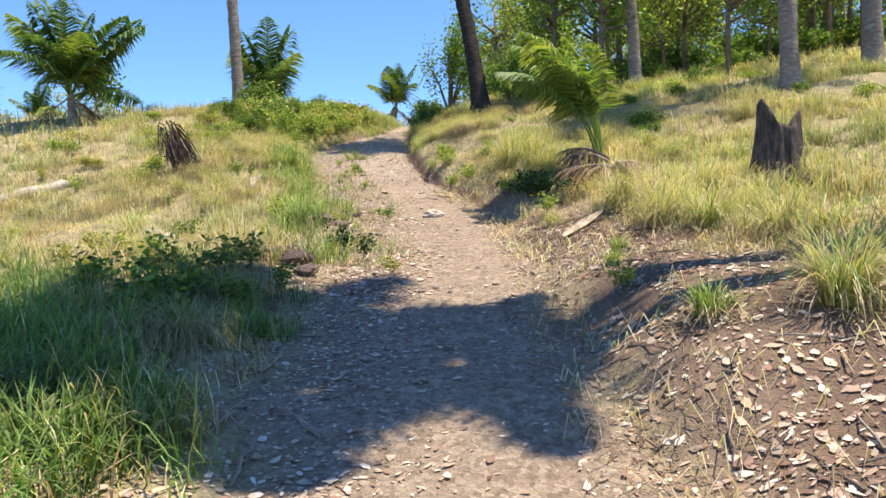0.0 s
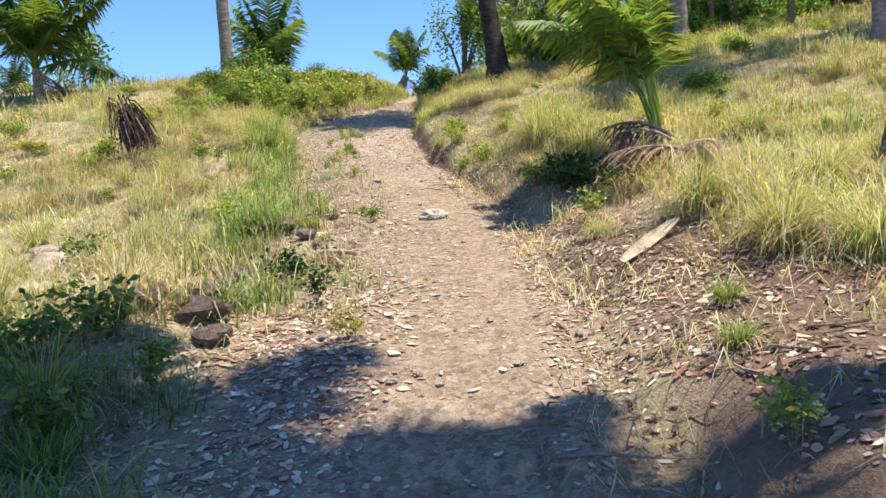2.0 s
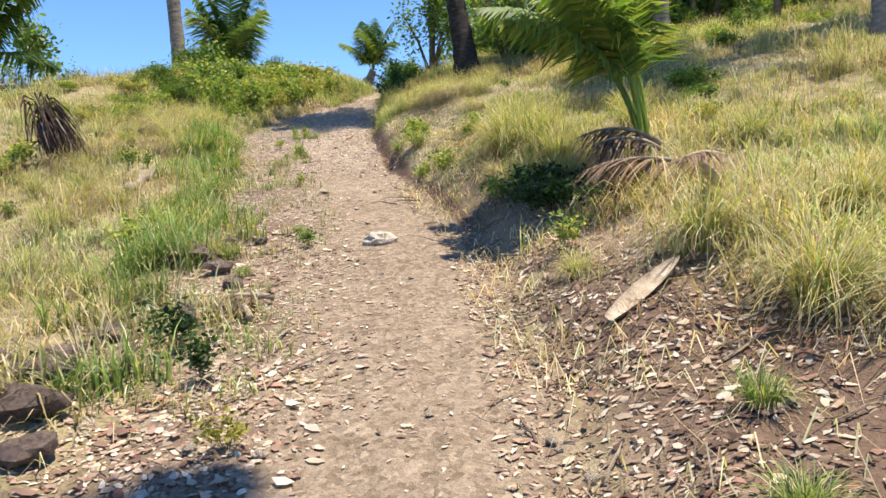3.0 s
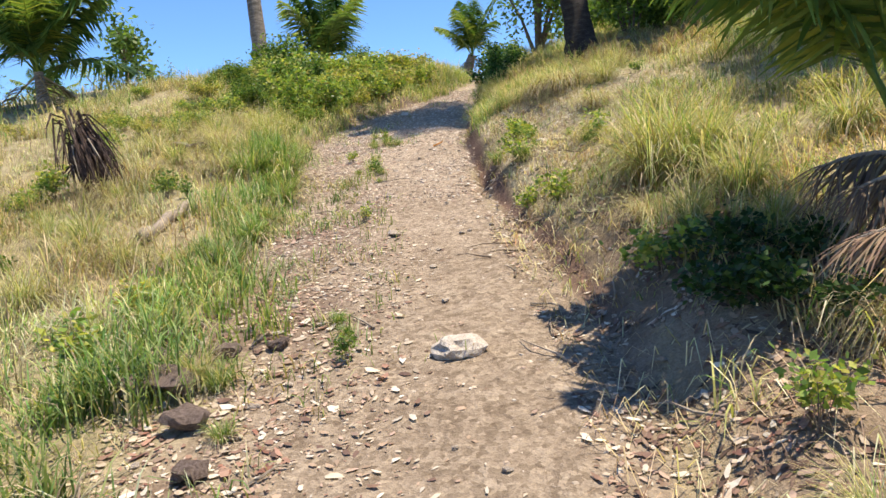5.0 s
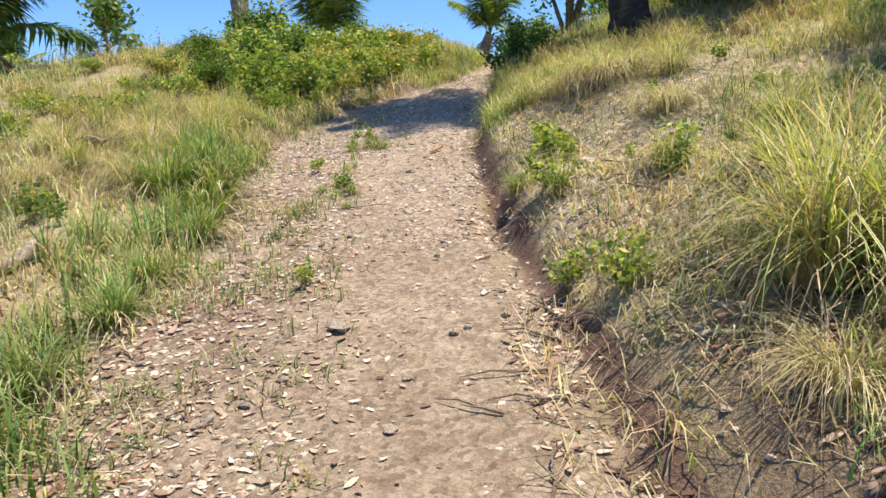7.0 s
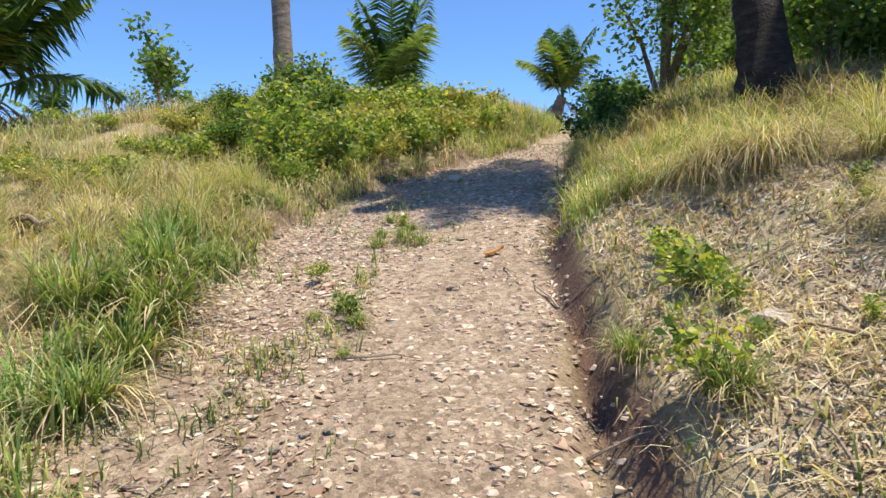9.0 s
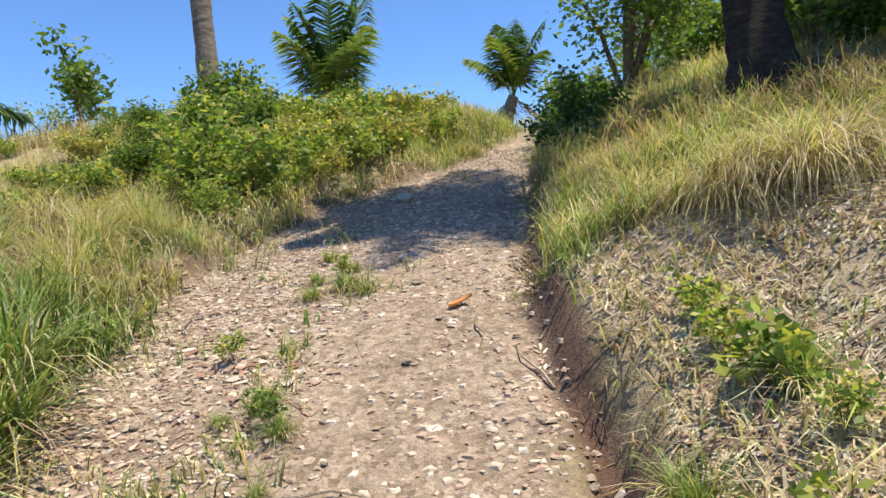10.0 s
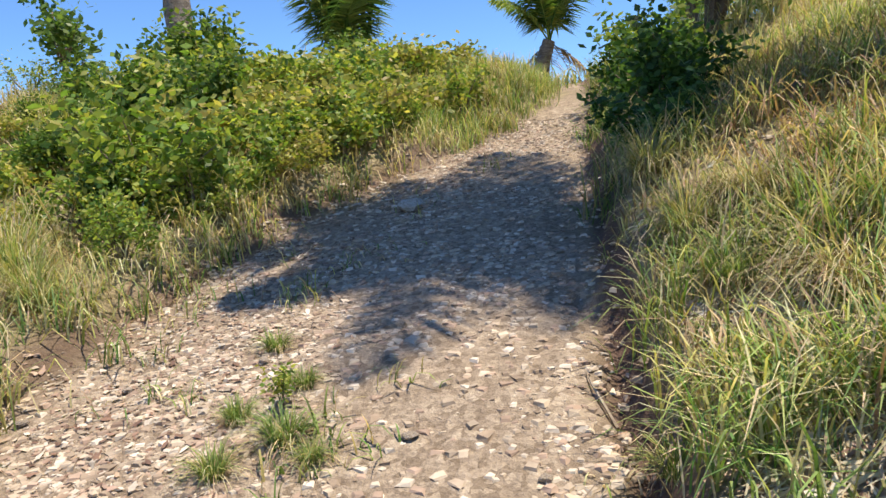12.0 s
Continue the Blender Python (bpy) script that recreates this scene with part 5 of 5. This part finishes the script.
x, y = scatter(-4.0, 1.3, 9, 22, 105000, lambda x, y: trail_keep(x, y) * smooth(12, 15.5, y + fbm(x, y) * 4) * tread(x, y) * (0.15 + 0.85 * smooth(0.25, 0.7, 0.6 * vnoise(x * 1.4, y * 1.4) + 0.4 * vnoise(x * 4, y * 4))))
chips("broken pale limestone gravel on the trail", x, y, 0.0185, PALE, 0.25, CHIP, "gravel", 1, 0.55)
x, y = scatter(-4.0, 0.4, 13.5, 21, 3000, lambda x, y: trail_keep(x, y) * (0.2 + 0.8 * smooth(0.35, 0.65, vnoise(x * 1.9 + 7, y * 1.9))))
chips("coarse pale limestone lumps on the trail", x, y, 0.023, PALE, 0.25, CHIP, "gravel", 11, 0.5)
x, y = scatter(-2.2, 1.6, 0, 13, 15000, lambda x, y: trail_keep(x, y) * (0.06 + 0.8 * smooth(0.1, 0.9, np.abs(x - 0.62 * edges(y)[0] - 0.38 * edges(y)[1]) / 0.9)))
chips("small stones and clods on the dirt trail", x, y, 0.012, PALE + SOILS[2:], 0.2, CHIP, "gravel", 2)
x, y = scatter(-0.9, 3.6, -1, 19, 11000, lambda x, y: np.exp(-np.clip(x - edges(y)[0], 0, None) / 1.1) * (x > edges(y)[0] - 0.25) * smooth(0.2, 0.7, vnoise(x * 2.3, y * 2.3)))
chips("crumbled soil clods and stones on the bank", x, y, 0.02, SOILS + PALE[1:2], 0.3, CHIP, "gravel", 3)


def fallen_leaves(label, x, y, size, base, seed, name="leaf_litter", long=1.0, wide=0.42, curl=0.3):
    r = np.random.default_rng(seed)
    flat = np.hypot(height(x + 0.03, y) - height(x - 0.03, y), height(x, y + 0.03) - height(x, y - 0.03)) < 0.042
    x, y = x[flat], y[flat]
    n = len(x)
    th, s = r.uniform(0, 2 * np.pi, n), size * (0.35 + r.gamma(2.0, 0.3, n)).clip(0.35, 1.7)
    a = np.c_[np.cos(th), np.sin(th)] * (s * long)[:, None]
    b = np.c_[-np.sin(th), np.cos(th)] * (s * wide)[:, None]
    up = s * r.uniform(-0.1, curl, n)
    def P(u, v, w):
        px, py = x + a[:, 0] * u + b[:, 0] * v, y + a[:, 1] * u + b[:, 1] * v
        return np.c_[px, py, height(px, py) + 0.005 + w]
    j = lambda v: v * r.uniform(0.6, 1.3, n)
    V = np.stack([P(j(-0.5), 0, up * 0.7), P(j(-0.2), j(0.45), up * 0.3 + s * 0.05), P(j(0.25), j(0.42), up * 0.5), P(j(0.5), 0, up), P(j(0.2), j(-0.42), up * 0.4 + s * 0.06), P(j(-0.25), j(-0.4), s * 0.07)], 1).reshape(-1, 3)
    T = (np.arange(n) * 6)[:, None, None] + np.array([(0, 5, 1), (1, 5, 4), (1, 4, 2), (2, 4, 3)])[None]
    col = np.array(base)[r.integers(len(base), size=n)] * r.uniform(0.7, 1.25, (n, 1))
    return tagged(part(name, mesh_tris(name, V, T.reshape(-1, 3), np.repeat(col, 6, 0)), DRY), label, "leaf litter", kind="stuff")


TAN = [(0.50, 0.41, 0.31), (0.40, 0.29, 0.205), (0.60, 0.54, 0.45), (0.25, 0.155, 0.11), (0.44, 0.31, 0.24), (0.17, 0.105, 0.08)]
x, y = scatter(-0.8, 3.6, -1, 19, 50000, lambda x, y: np.exp(-np.clip(x - edges(y)[0] - 0.2, 0, None) / 1.2) * (x > edges(y)[0] - 0.35) * (0.08 + 0.92 * smooth(0.38, 0.68, vnoise(x * 1.8 + 3, y * 1.8))))
fallen_leaves("dead tan and brown leaves on the bank", x, y, 0.046, TAN, 1)
x, y = scatter(-4.5, 0.6, 0, 21, 75000, lambda x, y: np.exp(-(((x - edges(y)[1] - 0.35) / 0.7) ** 2)) * (0.15 + 0.85 * smooth(0.3, 0.7, vnoise(x * 1.8 + 30, y * 1.8))))
fallen_leaves("dead leaves and chaff along the trail's edge", x, y, 0.034, TAN, 2)
x, y = scatter(-3.4, 1.6, -1, 8, 24000, lambda x, y: (0.05 + 0.6 * smooth(0.3, 0.8, np.abs(x) / 1.3)) * (vnoise(x * 2, y * 2) > 0.35))
fallen_leaves("scattered dead leaves on the dirt", x, y, 0.034, TAN, 3)
x, y = scatter(-6, 5, 1, 22, 26000, mat_keep)
fallen_leaves("broken straw on the ground", x, y, 0.07, [(0.58, 0.50, 0.32), (0.47, 0.38, 0.23), (0.36, 0.27, 0.17)], 4, "straw", 2.0, 0.14)


LIGHT = [(0.55, 0.46, 0.35), (0.47, 0.38, 0.28), (0.62, 0.55, 0.46), (0.36, 0.26, 0.185), (0.28, 0.18, 0.13)]
REDDISH = [(0.27, 0.13, 0.09), (0.20, 0.10, 0.075), (0.36, 0.21, 0.15)]
x, y = scatter(-3.0, 1.4, 0.3, 6.6, 8000, lambda x, y: (0.2 + 0.8 * smooth(0.35, 0.65, vnoise(x * 1.6 + 2, y * 1.6))) * (0.06 + 0.94 * smooth(0.35, 1.1, np.abs(x - 0.4))))
fallen_leaves("large pale dead leaves strewn on the trodden dirt", x, y, 0.042, LIGHT[:3] + LIGHT + TAN[1:2], 5, wide=0.6, curl=0.3)
x, y = scatter(0.6, 3.4, 0.2, 8.2, 3600, lambda x, y: smooth(0.0, 0.3, x - edges(y)[0]) * (0.2 + 0.8 * smooth(0.35, 0.6, vnoise(x * 1.5 + 8, y * 1.5))))
fallen_leaves("large pale dead leaves strewn over the bank", x, y, 0.048, LIGHT[:3] * 2 + LIGHT[3:] + TAN[3:4], 6, wide=0.6, curl=0.3)
x, y = clumped(-2.2, 2.6, 4.5, 19, 130, 26, 0.13, lambda x, y: smooth(0.05, 0.2, x - edges(y)[0]) * (1 - smooth(0.5, 1.4, x - edges(y)[0])) + np.exp(-((x - edges(y)[1] - 0.3) / 0.3) ** 2))
fallen_leaves("reddish-brown rotting leaves in heaps", x, y, 0.055, REDDISH, 7)
x, y = scatter(-3.6, 0.4, 6.5, 17, 15000, lambda x, y: np.exp(-(((x - 0.7 * edges(y)[1] - 0.3 * edges(y)[0]) / 0.42) ** 2)) * (0.12 + 0.88 * smooth(0.3, 0.65, 0.6 * vnoise(x * 1.5 + 12, y * 1.5) + 0.4 * vnoise(x * 5, y * 5))) * trail_keep(x, y))
fallen_leaves("pale wood chips and leaf scraps on the trail's side", x, y, 0.036, LIGHT + TAN[1:2], 8, wide=0.5)
x, y = scatter(-0.8, 2.0, 12, 18, 26000, lambda x, y: smooth(0.08, 0.25, x - edges(y)[0]) * (1 - smooth(1.2, 2.2, x - edges(y)[0])) * smooth(0.25, 0.6, vnoise(x * 2.2 + 9, y * 2.2)))
fallen_leaves("bleached leaf scraps and straw on the bank", x, y, 0.04, LIGHT + TAN[3:5], 9, wide=0.35)


x, y = scatter(-3.4, 0.6, 5.5, 15.8, 7500, lambda x, y: smooth(0.38, 0.6, (edges(y)[0] - x) / (edges(y)[0] - edges(y)[1])) * (x > edges(y)[1] - 0.25) * smooth(0.3, 0.6, vnoise(x * 1.7 + 14, y * 1.7 + 3)))
fallen_leaves("broken husk and bark scraps heaped along the trail's side", x, y, 0.052, LIGHT + TAN[3:] + REDDISH[2:], 10, wide=0.55, curl=0.4)
DARKL = [(0.11, 0.07, 0.05), (0.16, 0.105, 0.075), (0.08, 0.055, 0.042), (0.24, 0.165, 0.115)]
x, y = scatter(-0.4, 2.6, 4.5, 13, 16000, lambda x, y: smooth(-0.25, 0.1, x - edges(y)[0]) * (1 - smooth(0.5, 1.1, x - edges(y)[0])) * (0.2 + 0.8 * smooth(0.35, 0.6, vnoise(x * 1.9 + 6, y * 1.9))))
fallen_leaves("dark brown rotting leaves and root fibres on the bare bank", x, y, 0.05, DARKL, 12, wide=0.3, curl=0.5)
x, y = scatter(-0.8, 2.2, 12, 16.8, 60000, lambda x, y: smooth(0.1, 0.25, x - edges(y)[0]) * (1 - smooth(1.3, 2.3, x - edges(y)[0])))
fallen_leaves("bleached straw lying over the slope", x, y, 0.045, [(0.60, 0.52, 0.36), (0.50, 0.41, 0.27), (0.40, 0.31, 0.2), (0.66, 0.6, 0.48)], 13, "straw", 2.0, 0.11, curl=0.5)


def twig(x, y, L, rz, k):
    pts = [(0, 0, 0.012), (L * 0.3, 0.04 * L * math.sin(k), 0.02), (L * 0.65, 0.1 * L * math.cos(k * 2), 0.03), (L, 0.02 * L, 0.012)]
    pieces = [tube(pts, [0.008, 0.007, 0.005, 0.002], 5)]
    if k % 2:
        pieces.append(tube([pts[1], (L * 0.5, 0.22 * L, 0.04)], [0.005, 0.002], 4))
    v, t, _ = joined(pieces)
    ob = tagged(part("twig", mesh_tris("twig", v, t), (DEADWOOD, BARK)[k % 2]), "thin dry twig lying on the ground", "twig", "twigs on the ground")
    z0, z1 = H(x, y), H(x + L * math.cos(rz), y + L * math.sin(rz))
    ob.location, ob.rotation_euler = (x, y, z0), Euler((0, -math.atan2(z1 - z0, L), rz))


twig(0.55, 4.9, 0.5, -0.25, 2)
twig(1.05, 3.1, 0.4, 0.8, 3)
tr_ = random.Random(21)
for k in range(170):
    y = tr_.uniform(2, 17)
    r_e = float(edges(y)[0])
    twig(tr_.uniform(r_e - 0.5, r_e + 1.3) if k % 4 else tr_.uniform(r_e - 2.6, r_e - 1.2), y, tr_.uniform(0.12, 0.42), tr_.uniform(0, 6.28), k)


def orange_leaf(x, y):
    V, T = [], []
    n, m = 10, 5
    for i in range(n):
        u = i / (n - 1)
        w = 0.05 * math.sin(math.pi * min(1, u * 0.95 + 0.05)) ** 0.8
        for j in range(m):
            q = j / (m - 1) - 0.5
            V.append((u * 0.2, q * 2 * w + 0.02 * math.sin(u * 3), 0.02 + abs(q) * 0.05 + 0.05 * u * u))
    for i in range(n - 1):
        for j in range(m - 1):
            a = i * m + j
            T += [(a, a + m, a + m + 1), (a, a + m + 1, a + 1)]
    ob = tagged(part("fallen_leaf", mesh_tris("leaf", V, T, np.tile((0.56, 0.27, 0.10), (len(V), 1)), True), DRY), "curled orange-brown dry leaf lying on gravel", "leaf")
    ob.location, ob.rotation_euler = on(x, y), Euler((0, -0.1, 0.5))
    ob.scale = (0.75, 0.75, 0.75)


orange_leaf(-1.3, 16.05)
